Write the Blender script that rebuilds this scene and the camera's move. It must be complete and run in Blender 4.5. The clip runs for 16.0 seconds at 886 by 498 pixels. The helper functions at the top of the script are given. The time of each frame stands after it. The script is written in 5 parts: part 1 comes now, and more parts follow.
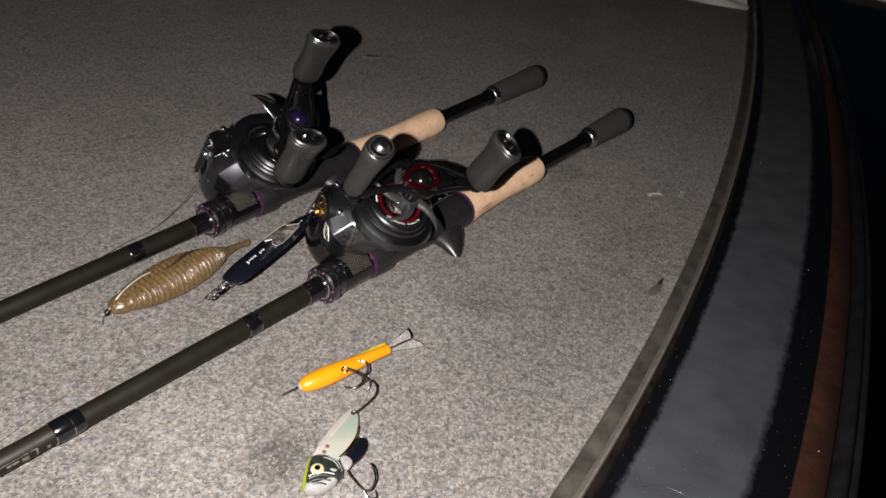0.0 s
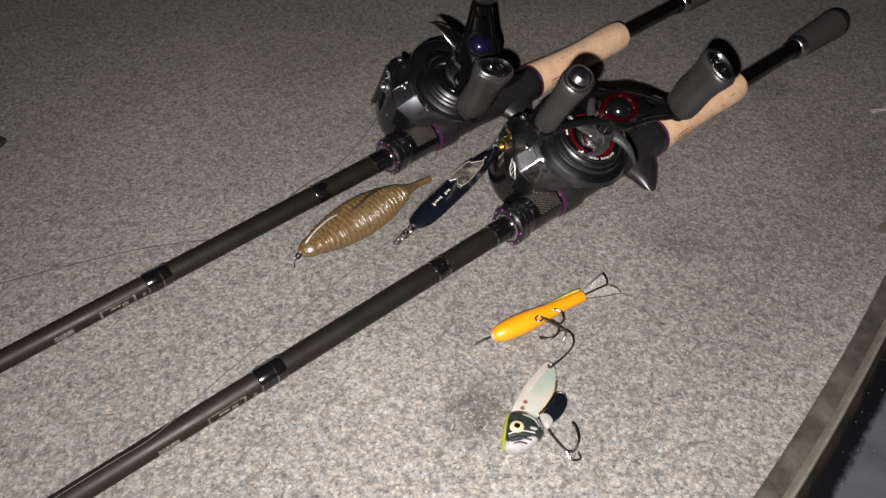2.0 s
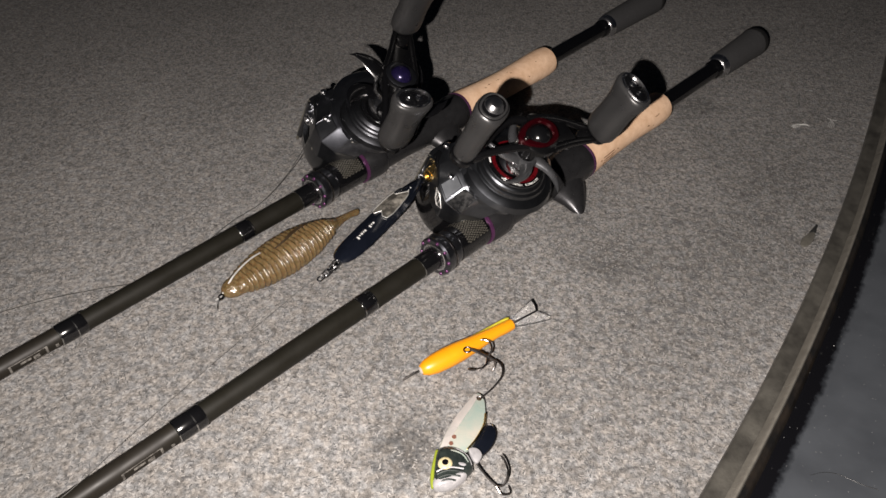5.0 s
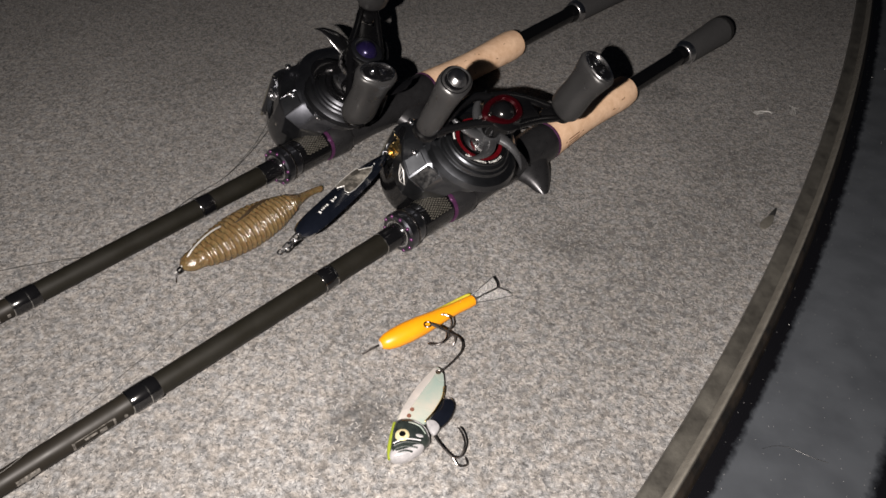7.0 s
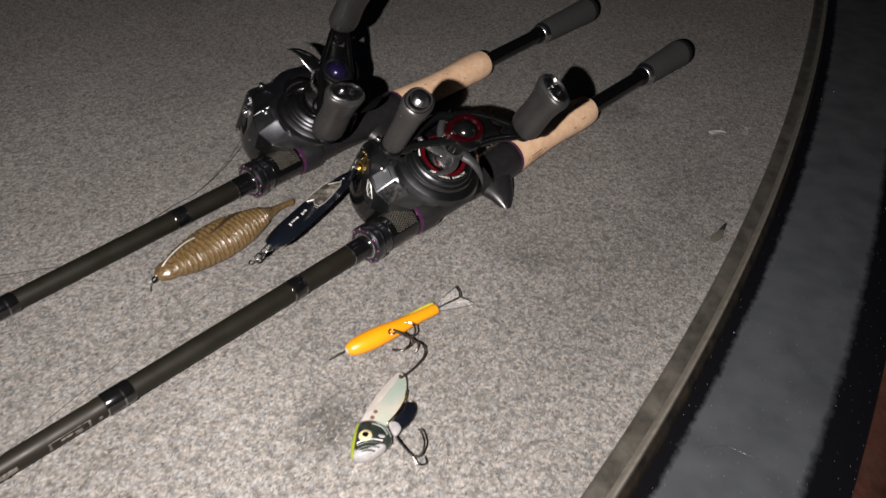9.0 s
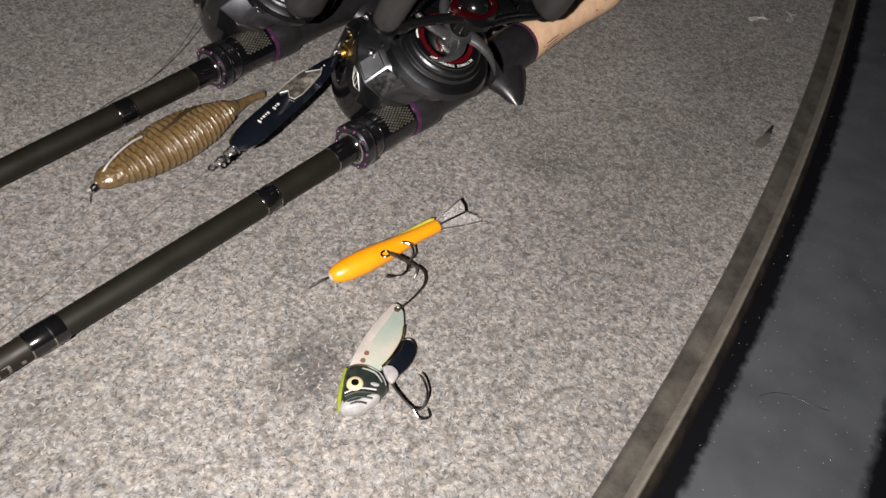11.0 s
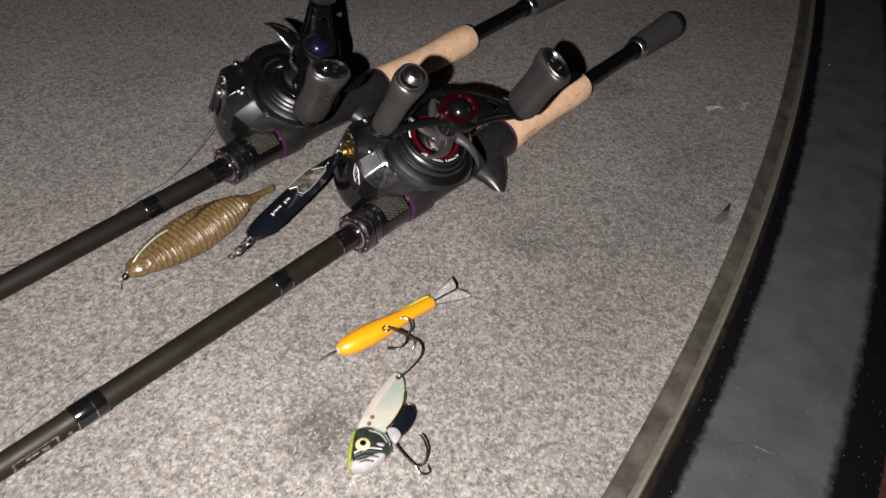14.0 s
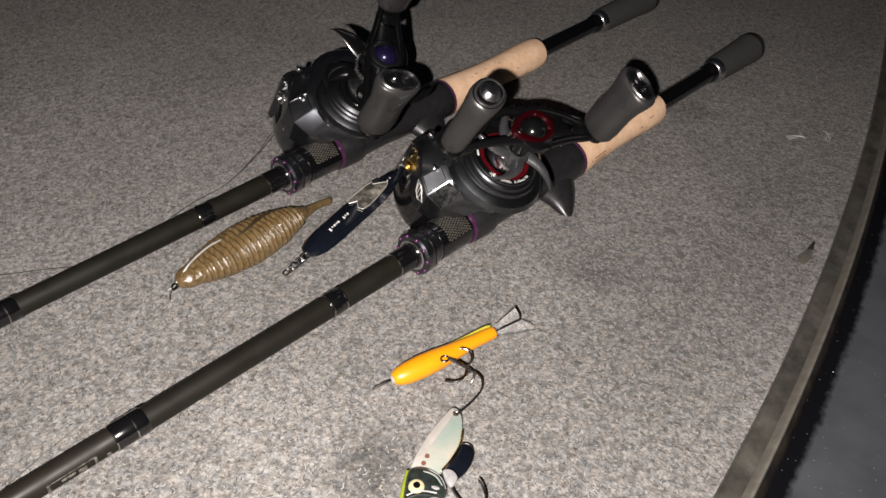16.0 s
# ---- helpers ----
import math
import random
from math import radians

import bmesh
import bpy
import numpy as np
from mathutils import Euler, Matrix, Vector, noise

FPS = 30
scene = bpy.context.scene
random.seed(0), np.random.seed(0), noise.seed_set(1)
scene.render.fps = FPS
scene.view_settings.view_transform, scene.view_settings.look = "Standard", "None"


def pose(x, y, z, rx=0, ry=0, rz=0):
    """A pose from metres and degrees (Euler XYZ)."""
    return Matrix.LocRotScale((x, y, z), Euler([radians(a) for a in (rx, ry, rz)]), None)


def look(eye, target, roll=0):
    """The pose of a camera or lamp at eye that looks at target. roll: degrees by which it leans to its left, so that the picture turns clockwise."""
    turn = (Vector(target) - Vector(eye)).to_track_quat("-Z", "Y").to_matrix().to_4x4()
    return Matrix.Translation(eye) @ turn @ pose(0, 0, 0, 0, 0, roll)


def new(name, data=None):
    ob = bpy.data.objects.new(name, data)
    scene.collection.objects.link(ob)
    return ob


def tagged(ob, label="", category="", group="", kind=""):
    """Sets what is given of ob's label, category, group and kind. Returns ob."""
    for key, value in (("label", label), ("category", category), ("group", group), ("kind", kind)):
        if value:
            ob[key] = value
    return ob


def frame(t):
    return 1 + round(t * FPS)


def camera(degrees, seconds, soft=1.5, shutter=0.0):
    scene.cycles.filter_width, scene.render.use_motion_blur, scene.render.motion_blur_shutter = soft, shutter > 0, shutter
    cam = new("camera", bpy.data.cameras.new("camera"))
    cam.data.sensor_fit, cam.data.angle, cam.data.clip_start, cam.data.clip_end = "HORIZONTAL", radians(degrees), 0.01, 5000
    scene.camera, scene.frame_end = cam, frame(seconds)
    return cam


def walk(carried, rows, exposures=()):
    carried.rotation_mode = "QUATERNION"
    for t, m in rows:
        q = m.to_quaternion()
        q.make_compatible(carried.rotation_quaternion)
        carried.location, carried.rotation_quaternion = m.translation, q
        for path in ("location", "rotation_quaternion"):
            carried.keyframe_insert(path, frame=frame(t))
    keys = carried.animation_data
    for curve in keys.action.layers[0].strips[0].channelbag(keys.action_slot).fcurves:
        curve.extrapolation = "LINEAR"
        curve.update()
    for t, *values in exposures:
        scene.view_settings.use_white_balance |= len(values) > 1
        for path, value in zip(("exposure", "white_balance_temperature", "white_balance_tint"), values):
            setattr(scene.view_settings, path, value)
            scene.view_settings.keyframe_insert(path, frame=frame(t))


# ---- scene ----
cam = camera(60.3, 16.0, shutter=0.5)
PATH = [
    (0, (0.03479, 0.02265, 0.27734), (0.10486, 0.85372, -0.27440), 9.115),
    (0.5, (0.04485, 0.02796, 0.28383), (0.07380, 0.83747, -0.30256), 5.747),
    (1, (0.02604, 0.03756, 0.28536), (0.00362, 0.83154, -0.32216), 4.185),
    (1.5, (0.01025, 0.03981, 0.27114), (-0.09310, 0.80110, -0.36897), 1.642),
    (2, (0.01230, 0.05187, 0.27246), (-0.10141, 0.79654, -0.38521), 0.469),
    (2.5, (0.02162, 0.05680, 0.27128), (-0.08451, 0.79646, -0.39329), -0.068),
    (3, (0.02123, 0.05720, 0.27319), (-0.08078, 0.80814, -0.37926), 0.053),
    (3.5, (0.01835, 0.05046, 0.27192), (-0.08255, 0.81885, -0.36005), -0.272),
    (4, (0.02550, 0.06198, 0.27367), (-0.06022, 0.83499, -0.35491), -0.276),
    (6.5, (0.03104, 0.05797, 0.26754), (-0.00830, 0.82352, -0.37463), 1.942),
    (7, (0.03413, 0.05615, 0.26490), (0.00641, 0.82466, -0.37434), 2.834),
    (7.5, (0.03219, 0.04082, 0.26062), (0.01087, 0.81220, -0.37539), 3.980),
    (8, (0.04015, 0.04996, 0.26302), (0.02785, 0.82469, -0.36915), 4.178),
    (8.5, (0.04470, 0.05145, 0.26422), (0.04003, 0.82869, -0.36496), 4.120),
    (9, (0.04200, 0.04066, 0.27662), (0.04085, 0.82231, -0.34709), 4.309),
    (9.5, (0.03143, 0.01845, 0.27246), (0.03916, 0.78785, -0.36626), 4.778),
    (9.7, (0.03394, 0.02808, 0.26634), (0.05114, 0.78456, -0.38746), 5.023),
    (11.8, (0.02798, 0.10597, 0.22659), (0.08113, 0.79331, -0.49779), 9.252),
    (12, (0.02538, 0.09421, 0.22606), (0.08674, 0.80624, -0.47341), 10.460),
    (12.5, (0.02970, 0.06449, 0.26083), (0.07516, 0.82678, -0.38480), 8.403),
    (13, (0.02741, 0.05665, 0.26811), (0.06716, 0.82884, -0.36604), 6.420),
    (13.5, (0.02953, 0.05504, 0.26454), (0.06607, 0.82160, -0.37659), 5.504),
    (14, (0.03072, 0.06460, 0.26285), (0.06697, 0.82956, -0.38020), 5.071),
    (14.5, (0.03447, 0.07876, 0.26639), (0.06701, 0.85011, -0.36918), 4.703),
    (15, (0.02868, 0.07697, 0.26981), (0.05019, 0.85664, -0.35601), 4.301),
    (15.5, (0.02118, 0.07802, 0.26060), (0.02288, 0.85701, -0.36644), 4.804),
    (16, (0.01874, 0.08585, 0.25308), (0.00308, 0.85639, -0.38411), 5.753),
]
EXPOSURES = [(0, -0.08), (1.5, -0.07), (3, -0.04), (8.5, -0.04), (9.5, -0.11), (12, -0.12), (13, -0.03), (14.5, 0.04), (16, 0.04)]
walk(cam, [(t, look(eye, target, roll)) for t, eye, target, roll in PATH], EXPOSURES)

# ---- light: a small white torch held beside the lens, and a faint night sky ----
night = bpy.data.worlds.new("night")
scene.world = night
night.use_nodes = True
night.node_tree.nodes["Background"].inputs["Color"].default_value = (0.35, 0.42, 0.6, 1)
night.node_tree.nodes["Background"].inputs["Strength"].default_value = 0.012

torch_data = bpy.data.lights.new("torch_light", "SPOT")
torch_data.energy = 18.9
torch_data.color = (1.0, 0.912, 0.85)
torch_data.shadow_soft_size = 0.0022
torch_data.spot_size, torch_data.spot_blend = radians(150), 1.0
torch = new("torch_light", torch_data)
torch.matrix_world = look((0.003, 0.036, 0.264), (0.0, 0.47, 0.0))

# ---- building helpers; the meshes of things are written in millimetres ----
TAU = 2 * math.pi


def part(name, bm, mat, parent=None, label="", smooth=True, auto=40.0):
    """Links a bmesh in millimetres as one mesh object under a thing or part."""
    bmesh.ops.recalc_face_normals(bm, faces=bm.faces)
    bm.transform(Matrix.Scale(0.001, 4))
    me = bpy.data.meshes.new(name)
    if smooth:
        for f in bm.faces:
            f.smooth = True
        lim = radians(auto)
        for e in bm.edges:
            if len(e.link_faces) == 2 and e.calc_face_angle(0) > lim:
                e.smooth = False
    bm.to_mesh(me)
    bm.free()
    me.materials.append(mat)
    ob = new(name, me)
    if parent:
        ob.parent = parent
    if label:
        ob["label"] = label
    return ob


def root(name, m, label, category, group="", kind=""):
    ob = new(name)
    ob.empty_display_size = 0.01
    ob.matrix_world = m
    return tagged(ob, label, category, group, kind)


def rings(bm, sections, closed=True, cap=True):
    """Skins a list of rings, each a list of points of equal number."""
    loops = [[bm.verts.new(p) for p in s] for s in sections]
    n = len(loops[0])
    for a, b in zip(loops, loops[1:]):
        for i in range(n if closed else n - 1):
            j = (i + 1) % n
            bm.faces.new((a[i], a[j], b[j], b[i]))
    if cap and closed:
        bm.faces.new(loops[0][::-1])
        bm.faces.new(loops[-1])
    return bm


def lathe(profile, seg=32, axis="X", centre=(0, 0), bm=None, closed_profile=False, arc=(0, TAU)):
    """Turns (along, radius) pairs about an axis; centre is the offset across it."""
    bm = bm or bmesh.new()
    full = abs(arc[1] - arc[0] - TAU) < 1e-6
    n = seg if full else seg + 1
    prof = list(profile) + ([profile[0]] if closed_profile else [])
    secs = []
    for s, r in prof:
        ring = []
        for i in range(n):
            a = arc[0] + (arc[1] - arc[0]) * i / seg
            c, d = max(r, 0.001) * math.cos(a), max(r, 0.001) * math.sin(a)
            ring.append((s, centre[0] + c, centre[1] + d) if axis == "X" else (centre[0] + c, centre[1] + d, s))
        secs.append(ring)
    return rings(bm, secs, closed=full, cap=full and not closed_profile)


def spline(points, per=8, closed=False):
    """Catmull-Rom through the points."""
    pts = [Vector(p) for p in points]
    n, out = len(pts), []
    for i in range(n if closed else n - 1):
        g = [pts[(i + k) % n] if closed else pts[min(max(i + k, 0), n - 1)] for k in (-1, 0, 1, 2)]
        for k in range(per):
            t = k / per
            out.append(0.5 * (2 * g[1] + (g[2] - g[0]) * t + (2 * g[0] - 5 * g[1] + 4 * g[2] - g[3]) * t * t + (3 * g[1] - g[0] - 3 * g[2] + g[3]) * t ** 3))
    if not closed:
        out.append(pts[-1])
    return out


def tube(points, radius, seg=8, bm=None, flat=1.0, closed=False):
    """A round wire along points; radius is a number or a function of 0..1."""
    bm = bm or bmesh.new()
    pts = [Vector(p) for p in points]
    n, secs, side = len(pts), [], None
    for i, p in enumerate(pts):
        q = (pts[(i + 1) % n] - pts[i - 1]) if closed else (pts[min(i + 1, n - 1)] - pts[max(i - 1, 0)])
        q.normalize()
        if side is None:
            side = q.orthogonal().normalized()
        side = (side - q * side.dot(q)).normalized()
        up = q.cross(side)
        r = radius(i / max(n - 1, 1)) if callable(radius) else radius
        secs.append([p + r * (math.cos(TAU * k / seg) * side + flat * math.sin(TAU * k / seg) * up) for k in range(seg)])
    if closed:
        secs.append(secs[0])
        rings(bm, secs, cap=False)
        bmesh.ops.remove_doubles(bm, verts=bm.verts, dist=1e-5)
        return bm
    return rings(bm, secs)


def slab(outline, z0, z1, bevel=0.6, bm=None):
    """A plate with the given outline in XY, its edges rounded off."""
    bm = bm or bmesh.new()
    pts = [Vector((p[0], p[1])) for p in outline]
    mid = sum(pts, Vector((0, 0))) / len(pts)

    def ring(z, inset):
        return [(*(p - (p - mid).normalized() * inset), z) for p in pts]
    b = min(bevel, abs(z1 - z0) / 2)
    return rings(bm, [ring(z0, b), ring(z0 + b * 0.3, b * 0.3), ring(z0 + b, 0), ring(z1 - b, 0), ring(z1 - b * 0.3, b * 0.3), ring(z1, b)])


def block(x, y, z, bevel=0.8, bm=None):
    """A box between pairs of bounds, bevelled."""
    bm = bm or bmesh.new()
    made = bmesh.ops.create_cube(bm, size=1, matrix=Matrix.Translation(((x[0] + x[1]) / 2, (y[0] + y[1]) / 2, (z[0] + z[1]) / 2)) @ Matrix.Diagonal((x[1] - x[0], y[1] - y[0], z[1] - z[0], 1)))
    edges = list({e for v in made["verts"] for e in v.link_edges})
    if bevel:
        bmesh.ops.bevel(bm, geom=edges, offset=bevel, segments=2, affect="EDGES", profile=0.6)
    return bm


def ellipse(cx, cy, rx, ry, z, n=24, turn=0.0, power=2.0):
    out, c, s = [], math.cos(turn), math.sin(turn)
    for i in range(n):
        a = TAU * i / n
        x = rx * math.copysign(abs(math.cos(a)) ** (2 / power), math.cos(a))
        y = ry * math.copysign(abs(math.sin(a)) ** (2 / power), math.sin(a))
        out.append((cx + c * x - s * y, cy + s * x + c * y, z))
    return out


# ---- materials ----
def material(name, colour, rough=0.5, metal=0.0, second=None, scale=200.0, mix=0.5, bump=0.0, bump_scale=None, coat=0.0, rough_vary=0.1, spec=0.5):
    """A principled surface with mottled colour, uneven gloss and fine relief."""
    m = bpy.data.materials.new(name)
    m.use_nodes = True
    t = m.node_tree
    b = t.nodes["Principled BSDF"]
    b.inputs["Metallic"].default_value = metal
    b.inputs["Coat Weight"].default_value = coat
    b.inputs["Coat Roughness"].default_value = 0.08
    b.inputs["Specular IOR Level"].default_value = spec
    at = t.nodes.new("ShaderNodeTexCoord")
    n1 = t.nodes.new("ShaderNodeTexNoise")
    n1.inputs["Scale"].default_value = scale
    n1.inputs["Detail"].default_value = 5
    n1.inputs["Roughness"].default_value = 0.65
    t.links.new(at.outputs["Object"], n1.inputs["Vector"])
    ramp = t.nodes.new("ShaderNodeValToRGB")
    ramp.color_ramp.elements[0].position, ramp.color_ramp.elements[1].position = 0.5 - mix / 2, 0.5 + mix / 2
    ramp.color_ramp.elements[0].color = (*(second or [c * 0.75 for c in colour]), 1)
    ramp.color_ramp.elements[1].color = (*colour, 1)
    t.links.new(n1.outputs["Fac"], ramp.inputs["Fac"])
    t.links.new(ramp.outputs["Color"], b.inputs["Base Color"])
    n2 = t.nodes.new("ShaderNodeTexNoise")
    n2.inputs["Scale"].default_value = scale * 0.23
    n2.inputs["Detail"].default_value = 3
    t.links.new(at.outputs["Object"], n2.inputs["Vector"])
    rr = t.nodes.new("ShaderNodeMapRange")
    rr.inputs["From Min"].default_value, rr.inputs["From Max"].default_value = 0.3, 0.7
    rr.inputs["To Min"].default_value, rr.inputs["To Max"].default_value = max(rough - rough_vary, 0.02), min(rough + rough_vary, 1)
    t.links.new(n2.outputs["Fac"], rr.inputs["Value"])
    t.links.new(rr.outputs["Result"], b.inputs["Roughness"])
    if bump:
        n3 = t.nodes.new("ShaderNodeTexNoise")
        n3.inputs["Scale"].default_value = bump_scale or scale * 3
        n3.inputs["Detail"].default_value = 3
        t.links.new(at.outputs["Object"], n3.inputs["Vector"])
        bp = t.nodes.new("ShaderNodeBump")
        bp.inputs["Strength"].default_value = bump
        bp.inputs["Distance"].default_value = 0.0004
        t.links.new(n3.outputs["Fac"], bp.inputs["Height"])
        t.links.new(bp.outputs["Normal"], b.inputs["Normal"])
    return m


def clear(name, colour, rough=0.05, ior=1.45):
    m = bpy.data.materials.new(name)
    m.use_nodes = True
    b = m.node_tree.nodes["Principled BSDF"]
    b.inputs["Base Color"].default_value = (*colour, 1)
    b.inputs["Transmission Weight"].default_value = 1.0
    b.inputs["Roughness"].default_value = rough
    b.inputs["IOR"].default_value = ior
    return m


def carpet_material():
    """Grey marine carpet: flecked loops, broad wear and a few damp stains."""
    m = bpy.data.materials.new("grey_marine_carpet")
    m.use_nodes = True
    t = m.node_tree
    N, L = t.nodes.new, t.links.new
    b = t.nodes["Principled BSDF"]
    b.inputs["Roughness"].default_value = 0.95
    b.inputs["Specular IOR Level"].default_value = 0.12
    b.inputs["Sheen Weight"].default_value = 0.07
    b.inputs["Sheen Roughness"].default_value = 0.6
    at = N("ShaderNodeTexCoord")

    # the tufts lean along the deck, so the flecks are longer that way
    pile = N("ShaderNodeMapping")
    pile.inputs["Scale"].default_value = (0.85, 0.82, 1.0)
    L(at.outputs["Object"], pile.inputs["Vector"])

    def noise_at(scale, detail=2, rough=0.6, w=0.0):
        n = N("ShaderNodeTexNoise")
        n.inputs["Scale"].default_value, n.inputs["Detail"].default_value, n.inputs["Roughness"].default_value = scale, detail, rough
        n.inputs["Distortion"].default_value = w
        L(pile.outputs["Vector"], n.inputs["Vector"])
        return n

    def ramp_of(src, stops):
        r = N("ShaderNodeValToRGB")
        while len(r.color_ramp.elements) < len(stops):
            r.color_ramp.elements.new(0.5)
        for e, (p, c) in zip(r.color_ramp.elements, stops):
            e.position, e.color = p, (*c, 1)
        L(src, r.inputs["Fac"])
        return r

    def mul(a, c, fac=1.0):
        x = N("ShaderNodeMix")
        x.data_type, x.blend_type = "RGBA", "MULTIPLY"
        x.inputs["Factor"].default_value = fac
        L(a, x.inputs["A"])
        L(c, x.inputs["B"])
        return x.outputs["Result"]
    fleck = ramp_of(noise_at(640, 5, 0.78, 1.2).outputs["Fac"], [(0.34, (0.070, 0.067, 0.065)), (0.44, (0.225, 0.216, 0.208)), (0.53, (0.325, 0.312, 0.300)), (0.70, (0.388, 0.372, 0.357))])
    grain = N("ShaderNodeTexVoronoi")
    grain.inputs["Scale"].default_value = 560
    grain.inputs["Randomness"].default_value = 1.0
    L(pile.outputs["Vector"], grain.inputs["Vector"])
    loops = ramp_of(grain.outputs["Distance"], [(0.15, (1.0, 1.0, 1.0)), (0.75, (0.62, 0.62, 0.62))])
    tint = ramp_of(noise_at(260, 2, 0.5).outputs["Fac"], [(0.38, (0.93, 0.965, 1.0)), (0.62, (1.0, 0.975, 0.94))])
    wear = ramp_of(noise_at(9, 4, 0.6, 0.4).outputs["Fac"], [(0.35, (0.78, 0.78, 0.78)), (0.6, (1.0, 1.0, 1.0))])
    mid = ramp_of(noise_at(250, 4, 0.7, 0.6).outputs["Fac"], [(0.38, (0.62, 0.62, 0.625)), (0.55, (1.0, 1.0, 1.0))])
    colour = mul(mul(mul(mul(fleck.outputs["Color"], loops.outputs["Color"]), tint.outputs["Color"]), wear.outputs["Color"]), mid.outputs["Color"])
    # dark patch left of the blade bait, then damp stains, ragged-edged: centre, reach, depth
    rag = noise_at(55, 4, 0.7)
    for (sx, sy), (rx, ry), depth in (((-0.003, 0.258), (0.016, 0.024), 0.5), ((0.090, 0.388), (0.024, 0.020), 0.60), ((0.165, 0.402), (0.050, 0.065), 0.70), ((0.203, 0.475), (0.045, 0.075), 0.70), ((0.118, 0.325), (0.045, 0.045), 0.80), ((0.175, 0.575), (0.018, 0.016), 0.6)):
        mp = N("ShaderNodeMapping")
        mp.vector_type = "POINT"
        mp.inputs["Location"].default_value = (-sx / rx, -sy / ry, 0)
        mp.inputs["Scale"].default_value = (1 / rx, 1 / ry, 0)
        L(at.outputs["Object"], mp.inputs["Vector"])
        ln = N("ShaderNodeVectorMath")
        ln.operation = "LENGTH"
        L(mp.outputs["Vector"], ln.inputs[0])
        ad = N("ShaderNodeMath")
        ad.operation = "MULTIPLY_ADD"
        L(rag.outputs["Fac"], ad.inputs[0])
        ad.inputs[1].default_value = 1.6
        L(ln.outputs["Value"], ad.inputs[2])
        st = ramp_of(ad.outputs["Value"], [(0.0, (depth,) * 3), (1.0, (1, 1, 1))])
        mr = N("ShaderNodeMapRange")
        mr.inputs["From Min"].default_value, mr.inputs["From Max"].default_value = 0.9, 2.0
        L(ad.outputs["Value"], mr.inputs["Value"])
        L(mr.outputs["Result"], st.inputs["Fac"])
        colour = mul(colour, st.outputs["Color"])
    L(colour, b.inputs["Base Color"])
    bp = N("ShaderNodeBump")
    bp.inputs["Strength"].default_value, bp.inputs["Distance"].default_value = 0.9, 0.0012
    L(noise_at(430, 3, 0.72, 0.5).outputs["Fac"], bp.inputs["Height"])
    L(bp.outputs["Normal"], b.inputs["Normal"])
    return m


